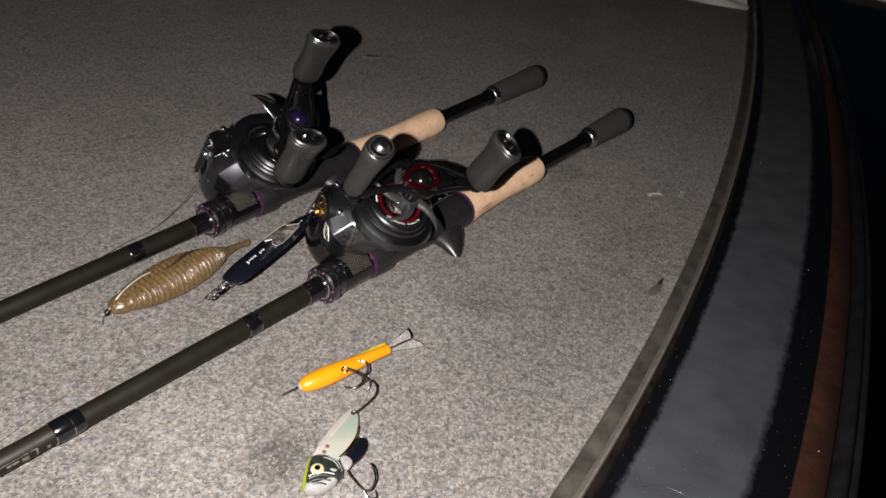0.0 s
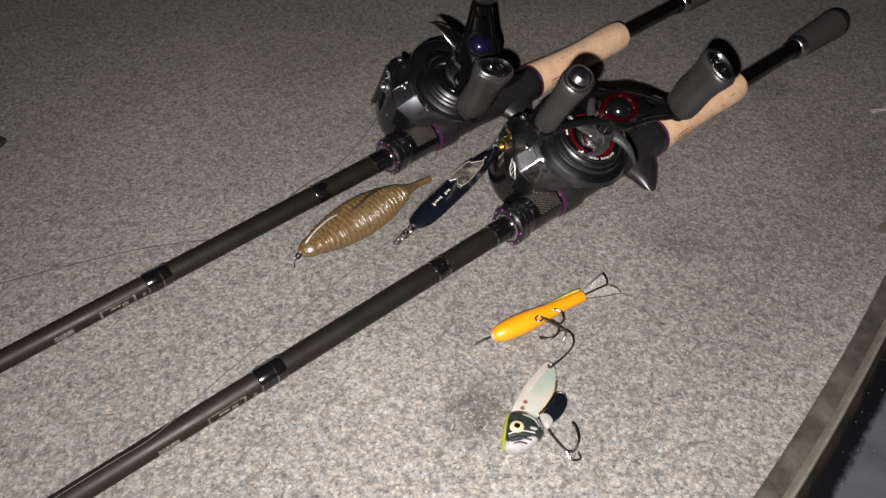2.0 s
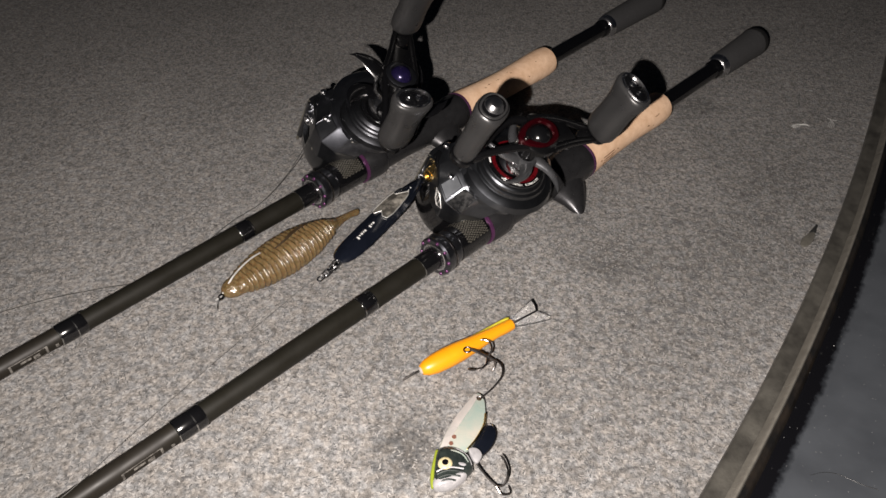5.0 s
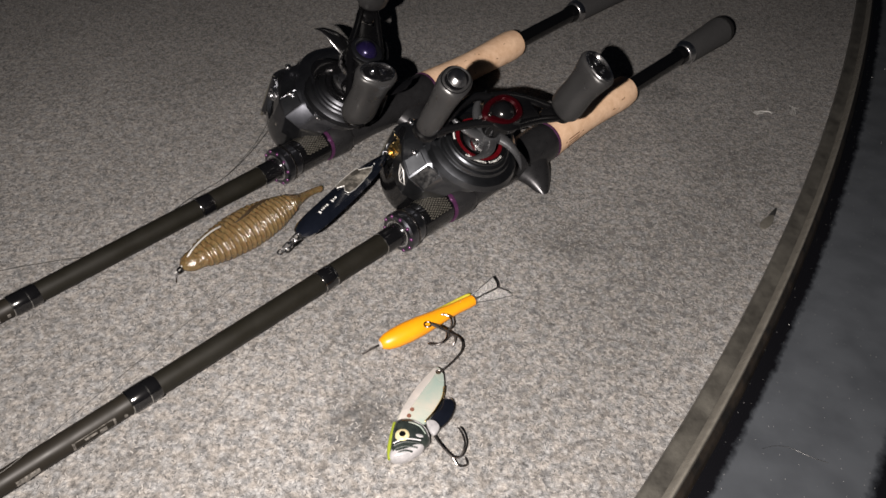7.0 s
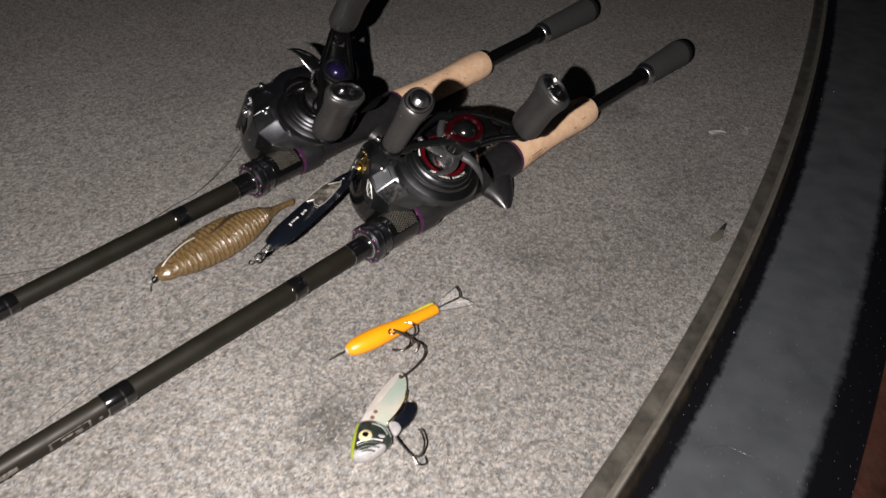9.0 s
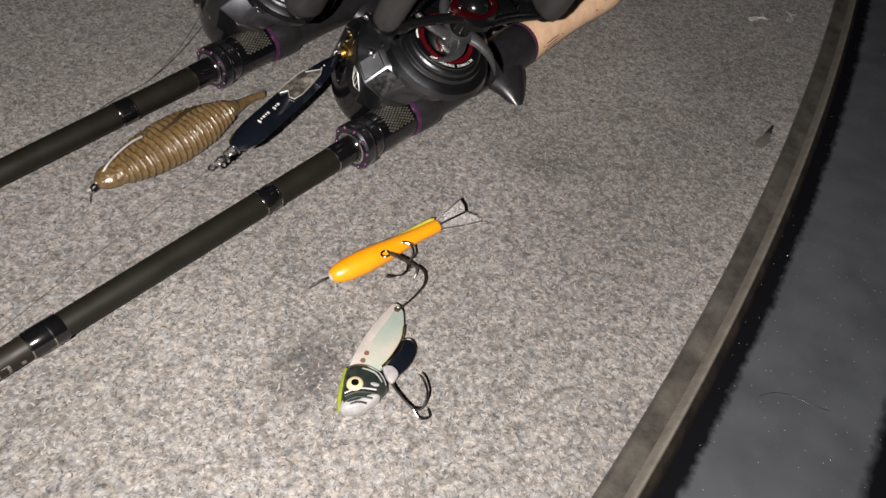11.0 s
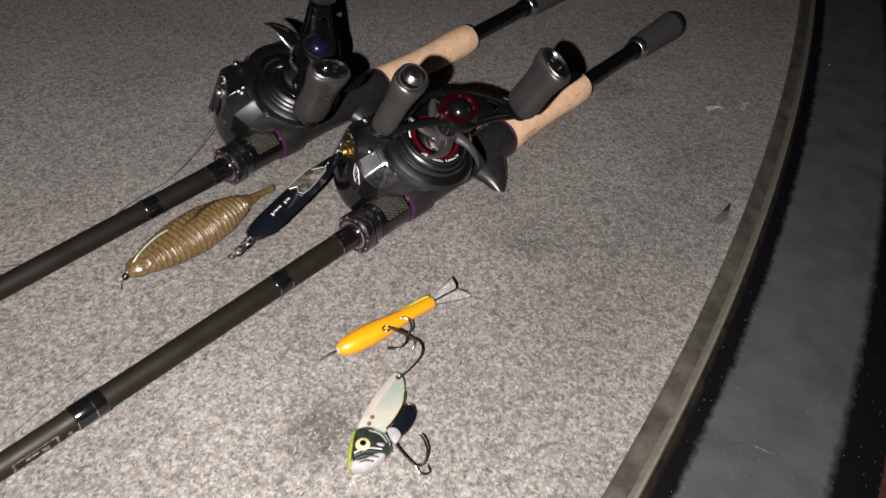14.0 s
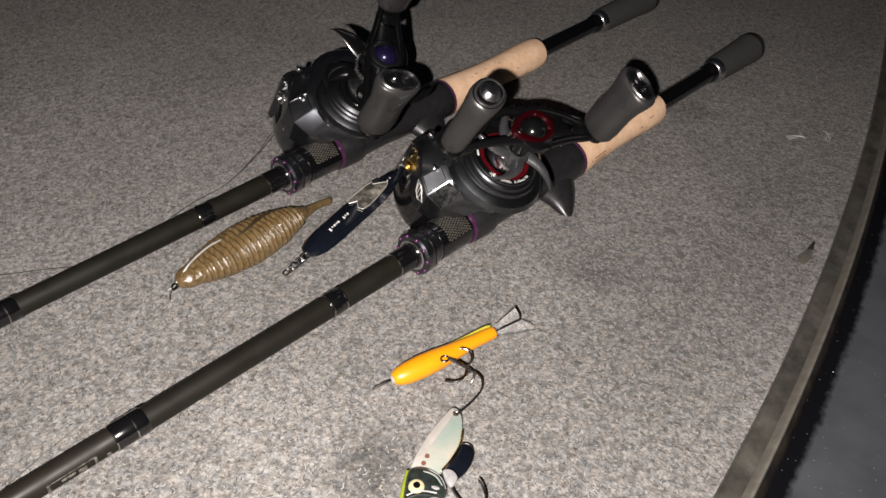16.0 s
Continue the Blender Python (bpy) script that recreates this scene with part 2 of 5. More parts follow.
def gunwale_material():
    """Glossy black hull paint, a band of grey dust and a painted lip shadow; U runs across, in metres."""
    m = bpy.data.materials.new("dusty_gelcoat_with_lip_shade")
    m.use_nodes = True
    t = m.node_tree
    N, L = t.nodes.new, t.links.new
    b = t.nodes["Principled BSDF"]
    uv, at = N("ShaderNodeUVMap"), N("ShaderNodeTexCoord")
    uv.uv_map = "across"
    sep = N("ShaderNodeSeparateXYZ")
    L(uv.outputs["UV"], sep.inputs["Vector"])
    n = N("ShaderNodeTexNoise")
    n.inputs["Scale"].default_value, n.inputs["Detail"].default_value, n.inputs["Roughness"].default_value = 150, 12, 0.68
    L(at.outputs["Object"], n.inputs["Vector"])
    wob = N("ShaderNodeMath")
    wob.operation = "MULTIPLY_ADD"
    L(n.outputs["Fac"], wob.inputs[0])
    wob.inputs[1].default_value = 0.007
    L(sep.outputs["X"], wob.inputs[2])
    # the dust's inner limit leaves a black gap that paints the lip's cast shadow
    up, dn = N("ShaderNodeMapRange"), N("ShaderNodeMapRange")
    for r, a, c in ((up, 0.0255, 0.0285), (dn, 0.0810, 0.0765)):
        r.inputs["From Min"].default_value, r.inputs["From Max"].default_value = a, c
        L(wob.outputs["Value"], r.inputs["Value"])
    both = N("ShaderNodeMath")
    both.operation = "MULTIPLY"
    L(up.outputs["Result"], both.inputs[0])
    L(dn.outputs["Result"], both.inputs[1])
    patch = N("ShaderNodeTexNoise")
    patch.inputs["Scale"].default_value, patch.inputs["Detail"].default_value = 45, 14
    L(at.outputs["Object"], patch.inputs["Vector"])
    pr = N("ShaderNodeMapRange")
    pr.inputs["From Min"].default_value, pr.inputs["From Max"].default_value, pr.inputs["To Min"].default_value = 0.3, 0.62, 0.76
    L(patch.outputs["Fac"], pr.inputs["Value"])
    dust = N("ShaderNodeMath")
    dust.operation = "MULTIPLY"
    L(both.outputs["Value"], dust.inputs[0])
    L(pr.outputs["Result"], dust.inputs[1])
    col = N("ShaderNodeMix")
    col.data_type = "RGBA"
    col.inputs["A"].default_value = (0.004, 0.004, 0.005, 1)
    col.inputs["B"].default_value = (0.040, 0.0455, 0.0535, 1)
    L(dust.outputs["Value"], col.inputs["Factor"])
    # scattered pale specks of grit
    v = N("ShaderNodeTexVoronoi")
    v.voronoi_dimensions = "2D"
    v.inputs["Scale"].default_value = 150
    L(at.outputs["Object"], v.inputs["Vector"])
    sp = N("ShaderNodeMapRange")
    sp.inputs["From Min"].default_value, sp.inputs["From Max"].default_value = 0.034, 0.018
    L(v.outputs["Distance"], sp.inputs["Value"])
    speck = N("ShaderNodeMix")
    speck.data_type = "RGBA"
    speck.inputs["B"].default_value = (0.22, 0.22, 0.22, 1)
    some = N("ShaderNodeMath")
    some.operation = "MULTIPLY"
    few = N("ShaderNodeMapRange")
    few.inputs["From Min"].default_value, few.inputs["From Max"].default_value = 0.42, 0.75
    L(v.outputs["Color"], few.inputs["Value"])
    L(sp.outputs["Result"], some.inputs[0])
    L(few.outputs["Result"], some.inputs[1])
    L(some.outputs["Value"], speck.inputs["Factor"])
    L(col.outputs["Result"], speck.inputs["A"])
    L(speck.outputs["Result"], b.inputs["Base Color"])
    rg = N("ShaderNodeMapRange")
    rg.inputs["To Min"].default_value, rg.inputs["To Max"].default_value = 0.16, 0.8
    L(dust.outputs["Value"], rg.inputs["Value"])
    L(rg.outputs["Result"], b.inputs["Roughness"])
    return m


CARPET = carpet_material()
GUNWALE = gunwale_material()
RUBBER_TRIM = material("worn_grey_rubber", (0.082, 0.078, 0.068), 0.36, second=(0.024, 0.0225, 0.020), scale=70, mix=0.42, bump=0.4, bump_scale=900, spec=0.65)
# paler than the trim, so the lip's gloss highlight sits in its base colour
TRIM_LIP = material("highlit_trim_lip", (0.165, 0.155, 0.135), 0.30, second=(0.085, 0.079, 0.068), scale=160, mix=0.6, bump=0.3, bump_scale=900, spec=0.9)
TRIM_EDGE = material("brown_black_edge", (0.024, 0.018, 0.013), 0.35, second=(0.006, 0.0055, 0.005), scale=75, mix=0.25, bump=0.2, spec=0.6)
BROWN = material("red_brown_hull_stripe", (0.052, 0.020, 0.014), 0.42, second=(0.020, 0.009, 0.007), scale=90, mix=0.5, bump=0.6, bump_scale=420)
RAIL = material("dull_black_rub_rail", (0.014, 0.0145, 0.017), 0.25, second=(0.006, 0.006, 0.007), scale=60, spec=0.7)
WATER = material("night_water", (0.002, 0.003, 0.004), 0.12, scale=3)
GUNMETAL = material("charcoal_metallic_paint", (0.082, 0.087, 0.097), 0.35, 0.97, second=(0.063, 0.067, 0.075), scale=500, coat=1.0, rough_vary=0.05)
BLACK_PAINT = material("satin_black_paint", (0.064, 0.067, 0.077), 0.34, 0.94, second=(0.048, 0.050, 0.058), scale=500, coat=1.0, rough_vary=0.05)
BOSS = material("satin_charcoal_boss", (0.070, 0.074, 0.082), 0.34, 0.97, second=(0.054, 0.057, 0.063), scale=300, bump=0.05, bump_scale=900, coat=1.0, rough_vary=0.06)
BOSS_DARK = material("satin_black_boss", (0.050, 0.052, 0.058), 0.36, 0.95, second=(0.033, 0.034, 0.038), scale=300, bump=0.12, bump_scale=1500, rough_vary=0.08)
STAR = material("grey_metal_star", (0.14, 0.143, 0.152), 0.30, 0.8, second=(0.105, 0.108, 0.115), scale=500, coat=0.5, rough_vary=0.05)
GLOSS_BLACK = material("gloss_black", (0.0035, 0.0035, 0.004), 0.15, 0.0, scale=300, rough_vary=0.05, spec=0.8)
DARK_CARBON = material("dark_anodised_arm", (0.003, 0.003, 0.0034), 0.24, 0.0, scale=400, rough_vary=0.05, spec=0.35)
KNOB = material("grey_rubber_knob", (0.021, 0.021, 0.0215), 0.36, second=(0.016, 0.016, 0.0165), scale=900, bump=0.12, bump_scale=2500, spec=0.6)
CHROME = material("chrome", (0.80, 0.80, 0.81), 0.24, 1.0, second=(0.62, 0.62, 0.64), scale=500, rough_vary=0.08)
STEEL = material("dark_hook_steel", (0.30, 0.28, 0.27), 0.28, 1.0, second=(0.15, 0.135, 0.13), scale=700)
GLINT = material("fine_metal_thread", (0.62, 0.62, 0.60), 0.20, 1.0, second=(0.36, 0.36, 0.35), scale=800, rough_vary=0.05)
BRIGHT_WIRE = material("bright_wire", (0.85, 0.84, 0.82), 0.42, 0.8, second=(0.6, 0.6, 0.58), scale=900)
WEAVE = material("grey_metal_weave", (0.36, 0.34, 0.29), 0.34, 0.85, second=(0.20, 0.19, 0.16), scale=900)
GOLD = material("gold_anodised", (0.78, 0.56, 0.24), 0.24, 1.0, second=(0.52, 0.35, 0.12), scale=400)
RED = material("red_anodised", (0.17, 0.006, 0.011), 0.28, 0.6, second=(0.11, 0.004, 0.008), scale=600)
PURPLE = material("purple_anodised", (0.013, 0.009, 0.045), 0.2, 0.5, second=(0.008, 0.006, 0.025), scale=600)
VIOLET_RING = material("violet_ring", (0.13, 0.045, 0.12), 0.32, 0.6, second=(0.08, 0.025, 0.075), scale=600)
WHITE_INK = material("white_ink", (0.72, 0.72, 0.70), 0.5, second=(0.5, 0.5, 0.49), scale=2500)
GREY_INK = material("silver_grey_ink", (0.17, 0.16, 0.145), 0.45, 0.3, second=(0.04, 0.037, 0.033), scale=900, mix=0.25)
BLANK = material("olive_carbon_blank", (0.0085, 0.0077, 0.0054), 0.5, second=(0.006, 0.0055, 0.004), scale=350, rough_vary=0.08, spec=0.22)
BLANK_GLOSS = material("clear_coated_blank", (0.0115, 0.0096, 0.0072), 0.5, second=(0.008, 0.007, 0.0055), scale=350, rough_vary=0.08, spec=0.18)
SEAT = material("satin_black_seat", (0.054, 0.054, 0.057), 0.34, 0.75, second=(0.040, 0.040, 0.043), scale=900, bump=0.05, spec=0.5)
CORK = material("pale_cork", (0.80, 0.565, 0.39), 0.75, second=(0.62, 0.40, 0.25), scale=130, mix=0.4, bump=0.6, bump_scale=600)
PIT = material("cork_pit", (0.26, 0.14, 0.075), 0.9, second=(0.18, 0.09, 0.05), scale=700)
EVA = material("dark_grey_foam", (0.048, 0.048, 0.050), 0.85, second=(0.030, 0.030, 0.031), scale=1100, bump=0.5, bump_scale=1800)
EVA_CAP = material("black_rubber_cap", (0.012, 0.012, 0.012), 0.7, scale=600)
PALE_LINE = material("dark_shiny_line", (0.045, 0.045, 0.043), 0.18, second=(0.025, 0.025, 0.024), scale=60, mix=0.3, spec=1.0)
LINE = material("grey_braid", (0.13, 0.128, 0.12), 0.35, second=(0.07, 0.069, 0.065), scale=1500)
SPOOL_LINE = material("wound_line", (0.030, 0.032, 0.030), 0.5, second=(0.012, 0.012, 0.012), scale=1800)
BAIT = material("brown_soft_plastic", (0.140, 0.094, 0.042), 0.20, second=(0.060, 0.039, 0.016), scale=420, mix=0.45, bump=1.0, bump_scale=900, rough_vary=0.08, spec=0.9)
BAIT.node_tree.nodes["Principled BSDF"].inputs["Subsurface Weight"].default_value = 0.1
BAIT.node_tree.nodes["Principled BSDF"].inputs["Subsurface Scale"].default_value = 0.003
SLIT = material("dark_slit", (0.030, 0.018, 0.008), 0.5, scale=800)
ORANGE = material("glossy_orange_yellow", (0.60, 0.245, 0.004), 0.36, second=(0.53, 0.20, 0.003), scale=90, coat=0.2, rough_vary=0.06)
LEMON = material("yellow_green_back", (0.62, 0.58, 0.05), 0.25, second=(0.45, 0.47, 0.05), scale=500, coat=0.4)
FIN = clear("clear_plastic_fin", (0.90, 0.90, 0.90), 0.05, 1.06)
FIN.node_tree.nodes["Principled BSDF"].inputs["Transmission Weight"].default_value = 0.95
PEARL = material("pearl_white_paint", (0.235, 0.300, 0.270), 0.3, 0.15, second=(0.36, 0.335, 0.29), scale=60, mix=0.35, coat=0.3)
SILVER = material("silver_white_jaw", (0.42, 0.41, 0.42), 0.28, 0.2, second=(0.22, 0.22, 0.23), scale=300, coat=0.3)
DARK_GREEN = material("dark_green_back", (0.010, 0.014, 0.014), 0.25, 0.2, second=(0.026, 0.033, 0.030), scale=260, mix=0.3, coat=0.5)
LIME = material("lime_edge", (0.22, 0.27, 0.02), 0.35, second=(0.15, 0.18, 0.02), scale=500)
EYE_YELLOW = material("pale_yellow_eye", (0.50, 0.45, 0.29), 0.28, second=(0.36, 0.30, 0.16), scale=900, coat=0.4)
NAVY = material("navy_metal", (0.006, 0.0075, 0.0125), 0.12, 0.2, second=(0.0035, 0.0045, 0.0075), scale=200, rough_vary=0.05, coat=0.6, spec=0.9)
MIRROR = material("polished_metal", (0.66, 0.62, 0.54), 0.4, 0.7, second=(0.10, 0.093, 0.082), scale=120, mix=0.22, rough_vary=0.1)
LEAF = material("dry_leaf", (0.105, 0.100, 0.086), 0.7, second=(0.062, 0.057, 0.048), scale=300)
FLUFF = material("white_fluff", (0.6, 0.6, 0.58), 0.9, scale=900)
CLOTH = material("white_cloth", (0.75, 0.74, 0.72), 0.85, second=(0.6, 0.6, 0.58), scale=120, bump=0.4)
MAROON = material("dark_red_anodised", (0.034, 0.0016, 0.004), 0.22, 0.5, second=(0.02, 0.001, 0.002), scale=600)
BACK_WHITE = material("pinkish_pearl_white", (0.40, 0.365, 0.345), 0.32, 0.1, second=(0.31, 0.30, 0.285), scale=200, coat=0.3)
HOLE = material("red_brown_hole", (0.16, 0.075, 0.050), 0.5, second=(0.10, 0.04, 0.028), scale=800)
FACET = material("grey_metal_facet", (0.105, 0.112, 0.122), 0.33, 1.0, second=(0.080, 0.085, 0.093), scale=160, mix=0.4, coat=0.3, rough_vary=0.06)
CHIP_FACET = material("marbled_carbon_facet", (0.12, 0.12, 0.12), 0.26, 0.9, second=(0.030, 0.031, 0.034), scale=420, mix=0.2, coat=0.5, rough_vary=0.06)
PALE_FIBRE = material("pale_grey_fibre", (0.32, 0.307, 0.293), 0.8, second=(0.24, 0.23, 0.218), scale=90)
DARK_FIBRE = material("charcoal_fibre", (0.060, 0.060, 0.062), 0.8, second=(0.035, 0.035, 0.036), scale=90)
CASE = material("dark_grey_plastic", (0.006, 0.006, 0.007), 0.5, scale=200, bump=0.2)

# ---- the boat: carpeted deck, trim, gunwale, stripe, rub rail, water ----
def rim_x(y):
    """The curved edge of the carpet."""
    q = math.sqrt(max(y, -0.05) + 0.1)
    return -0.02057 * q * q + 0.78895 * q - 0.3381


def rim_path(offset, y0=-0.04, y1=2.6, n=130):
    """Points at a distance outward from the carpet's edge."""
    out = []
    for i in range(n + 1):
        y = y0 + (y1 - y0) * (i / n) ** 1.4
        dx = (rim_x(y + 0.004) - rim_x(y - 0.004)) / 0.008 if y > -0.03 else (rim_x(y + 0.008) - rim_x(y)) / 0.008
        k = math.hypot(1, dx)
        out.append((rim_x(y) + offset / k, y - offset * dx / k))
    return out


def strip(name, section, mat, label="", category="", kind="structure", parent=None):
    """A moulding along the carpet's edge; section: (offset, height) in metres."""
    bm = bmesh.new()
    lay = bm.loops.layers.uv.new("across")
    paths = [rim_path(o) for o, _ in section]
    grid = [[bm.verts.new((p[0], p[1], z)) for p in path] for path, (_, z) in zip(paths, section)]
    for a in range(len(grid) - 1):
        for i in range(len(grid[a]) - 1):
            f = bm.faces.new((grid[a][i], grid[a + 1][i], grid[a + 1][i + 1], grid[a][i + 1]))
            f.smooth = True
            for lp, (k, j) in zip(f.loops, ((a, i), (a + 1, i), (a + 1, i + 1), (a, i + 1))):
                lp[lay].uv = (section[k][0], paths[k][j][1])
    for e in bm.edges:
        if len(e.link_faces) == 2 and e.calc_face_angle(0) > radians(50):
            e.smooth = False
    bmesh.ops.recalc_face_normals(bm, faces=bm.faces)
    me = bpy.data.meshes.new(name)
    bm.to_mesh(me)
    bm.free()
    me.materials.append(mat)
    ob = new(name, me)
    ob.parent = parent
    return tagged(ob, label, category, "", kind)


def deck():
    bm = bmesh.new()
    rows = rim_path(0.0005)
    prev = None
    for x, y in rows:
        cols = [bm.verts.new((cx, y, 0)) for cx in (-1.6, -0.8, -0.4)] + [bm.verts.new((x, y, 0)), bm.verts.new((x, y, -0.02))]
        if prev:
            for a in range(4):
                bm.faces.new((prev[a], prev[a + 1], cols[a + 1], cols[a]))
        prev = cols
    me = bpy.data.meshes.new("deck")
    bmesh.ops.recalc_face_normals(bm, faces=bm.faces)
    bm.to_mesh(me)
    bm.free()
    me.materials.append(CARPET)
    return tagged(new("deck", me), "grey flecked marine carpet on the boat's deck, damp in patches", "deck", "", "structure")


boat_deck = deck()
behind = bmesh.new()
block((-1600, 700), (-1500, -42), (-22, -1.5), 3, behind)
tagged(part("deck_aft", behind, CARPET), "grey flecked marine carpet of the deck behind", "deck", "", "structure")
strip("trim", [(0.0, -0.01), (0.0002, 0.0026), (0.0010, 0.0041), (0.0022, 0.0045), (0.0042, 0.0041), (0.0062, 0.0034), (0.0076, 0.0033), (0.0086, 0.0037)], RUBBER_TRIM, "worn grey rubber moulding along the carpet's curved edge", "trim")
strip("trim_edge", [(0.0124, 0.0036), (0.0130, 0.0028), (0.0142, 0.0016), (0.0158, -0.0006), (0.0166, -0.006)], TRIM_EDGE, "dark brown-black outer face of the moulding", "trim")
strip("trim_lip", [(0.0084, 0.0033), (0.0088, 0.0039), (0.0097, 0.0049), (0.0107, 0.0063), (0.0114, 0.0070), (0.0119, 0.0071), (0.0124, 0.0062), (0.0127, 0.0044), (0.0128, 0.0005)], TRIM_LIP, "pale lip of the rubber moulding with its highlight painted in", "trim")
strip("gunwale", [(0.0158, -0.0032), (0.022, -0.0025), (0.04, -0.0015), (0.065, -0.0015), (0.081, -0.003), (0.0945, -0.006)], GUNWALE, "glossy black gunwale with a band of grey dust and the lip's shadow painted black", "gunwale")
strip("hull_stripe", [(0.0943, -0.0055), (0.0947, -0.0045), (0.102, -0.006), (0.1105, -0.009), (0.112, -0.014)], BROWN, "dull red-brown scuffed stripe along the hull's edge", "stripe")
strip("rub_rail", [(0.1118, -0.013), (0.1140, -0.0075), (0.1180, -0.0055), (0.1205, -0.0075), (0.1210, -0.012), (0.1222, -0.0095), (0.1245, -0.0085), (0.1265, -0.012), (0.127, -0.4)], RAIL, "dull black rubber rub rail with a ridge", "rub rail")
sea = bmesh.new()
bmesh.ops.create_grid(sea, x_segments=8, y_segments=8, size=400000, matrix=Matrix.Translation((0, 0, -390)))
tagged(part("water", sea, WATER), "black night water beside the boat", "water", "", "structure")


# ---- rods ----
def rod_frame(x, y, dx, dy, z, roll, start):
    d = Vector((dx, dy, 0)).normalized()
    across = Vector((d.y, -d.x, 0))
    a = across * math.sin(radians(roll)) + Vector((0, 0, math.cos(radians(roll))))
    u = a.cross(d)
    o = Vector((x, y, z)) + start * d
    return Matrix(((d.x, u.x, a.x, o.x), (d.y, u.y, a.y, o.y), (d.z, u.z, a.z, o.z), (0, 0, 0, 1)))


ROD_RED = rod_frame(-0.0327, 0.331, 0.618, 0.786, 0.0118, 28, 0.0495)
ROD_VIOLET = rod_frame(-0.1105, 0.381, 0.592, 0.806, 0.0118, 28, 0.0525)


def fishing_rod(m, label, band, band2, cork_end, grip, end):
    """A casting rod; X runs from the seat's front nut to the butt."""
    rod = root("fishing_rod", m, label, "fishing rod", "casting rods on the deck")
    part("blank", lathe([(-900, 2.2), (band2 - 9, 4.75), (band2 - 8.6, 4.9), (band2, 4.95)], 28), BLANK_GLOSS, rod, "clear-coated dark olive blank")
    part("blank", lathe([(band2, 4.95), (band - 3, 5.45), (-11, 5.75)], 28), BLANK, rod, "dark olive carbon blank")
    part("thread_wrap", lathe([(band2 - 6.8, 4.8), (band2 - 6, 5.35), (band2 + 6, 5.45), (band2 + 6.8, 4.95)], 28), GLOSS_BLACK, rod, "gloss black thread wrap")
    part("thread_wrap", lathe([(band - 4.5, 5.4), (band - 4, 5.7), (band + 4, 5.75), (band + 4.5, 5.45)], 28), GLOSS_BLACK, rod, "gloss black thread wrap")
    part("thread_wrap", lathe([(-12, 5.7), (-11.4, 6.0), (3, 6.2)], 28), GLOSS_BLACK, rod, "gloss black thread wrap")
    for x, r in ((band2 + 1.5, 5.55), (band2 - 6.4, 5.25), (band - 3.7, 5.8), (band + 3.7, 5.85), (-11.7, 6.05)):
        part("trim_band", lathe([(x - 0.35, r - 0.25), (x - 0.25, r), (x + 0.25, r), (x + 0.35, r - 0.25)], 28), GLINT, rod, "fine silver thread band")
    # front nut, woven barrel, seat, hood
    part("nut", lathe([(0.5, 6.2), (0.6, 10.2), (1.6, 11.2), (5.5, 11.3), (6.4, 10.7), (7, 10.2), (10.5, 10.1), (12, 9.9), (13, 9.5)], 40), BLACK_PAINT, rod, "black anodised locking nut")
    part("nut_collar", lathe([(6.6, 10.4), (6.8, 11.0), (7.4, 11.0), (7.7, 10.2)], 40), STEEL, rod, "thin bright line round the nut")
    part("nut_face", lathe([(0.2, 6.4), (0.1, 7.0), (0.1, 7.6), (0.4, 8.0)], 40), CHROME, rod, "bright ring in the nut's face")
    for k in range(10):
        a = TAU * k / 10
        bm = bmesh.new()
        bmesh.ops.create_uvsphere(bm, u_segments=8, v_segments=5, radius=1.15, matrix=Matrix.Translation((0.9, 9.9 * math.cos(a), 9.9 * math.sin(a))))
        part("stud", bm, VIOLET_RING, rod)
    part("barrel", lathe([(13, 9.2), (13.4, 9.9), (35, 10.1), (36, 9.8)], 40), GLOSS_BLACK, rod, "gloss black threaded barrel")
    # raised weave on the barrel
    weave = bmesh.new()
    for i in range(12):
        for k in range(2, 15):
            x = 18.0 + i * 1.35
            a = TAU * (k + 0.5 * (i % 2)) / 42
            ca, sa = math.cos(a), math.sin(a)
            da, dx = 0.056, 1.0
            pts = [(x - dx, a), (x, a - da), (x + dx, a), (x, a + da)]
            weave.faces.new([weave.verts.new((px, 10.22 * math.cos(pa), 10.22 * math.sin(pa))) for px, pa in pts])
    part("weave", weave, WEAVE, rod, "raised grey weave on the barrel", smooth=False)
    part("ring", lathe([(35.8, 9.6), (36, 10.7), (37.6, 10.8), (38.2, 9.8)], 40), VIOLET_RING, rod, "violet metal ring")
    seat = []
    for x, ry, rz, cy in ((38, 10.6, 10.6, 0), (40, 11.3, 11.3, 0), (48, 11.7, 11.7, 0), (52, 11.6, 11.7, 0.1), (53, 11.2, 11.3, 0.1), (53.6, 10.3, 10.4, 0.2), (75, 10.2, 9.8, 0.2), (100, 10.8, 10.2, -0.6), (114, 12.2, 11.6, -0.4), (125, 12.6, 12.2, -0.1), (131, 12.4, 12.3, 0), (132.5, 11.6, 11.6, 0)):
        seat.append([(x, cy + ry * math.cos(TAU * k / 36), rz * math.sin(TAU * k / 36)) for k in range(36)])
    part("reel_seat", rings(bmesh.new(), seat), SEAT, rod, "matt black moulded reel seat")
    # trigger: a curved horn below the seat
    trig = []
    for k in range(13):
        t = k / 12
        y = -5 - 26.5 * t
        x = 110 - 10 * t + 3 * math.sin(t * math.pi)
        hx = 13.5 * (1 - t) ** 1.15 + 4.2 * (1 - t ** 5) + 0.4
        hz = 5.2 * (1 - t) + 2.6 * (1 - t ** 5) + 0.3
        trig.append([(x + hx * math.cos(TAU * i / 20), y + 0.15 * hx * math.cos(TAU * i / 20), hz * math.sin(TAU * i / 20)) for i in range(20)])
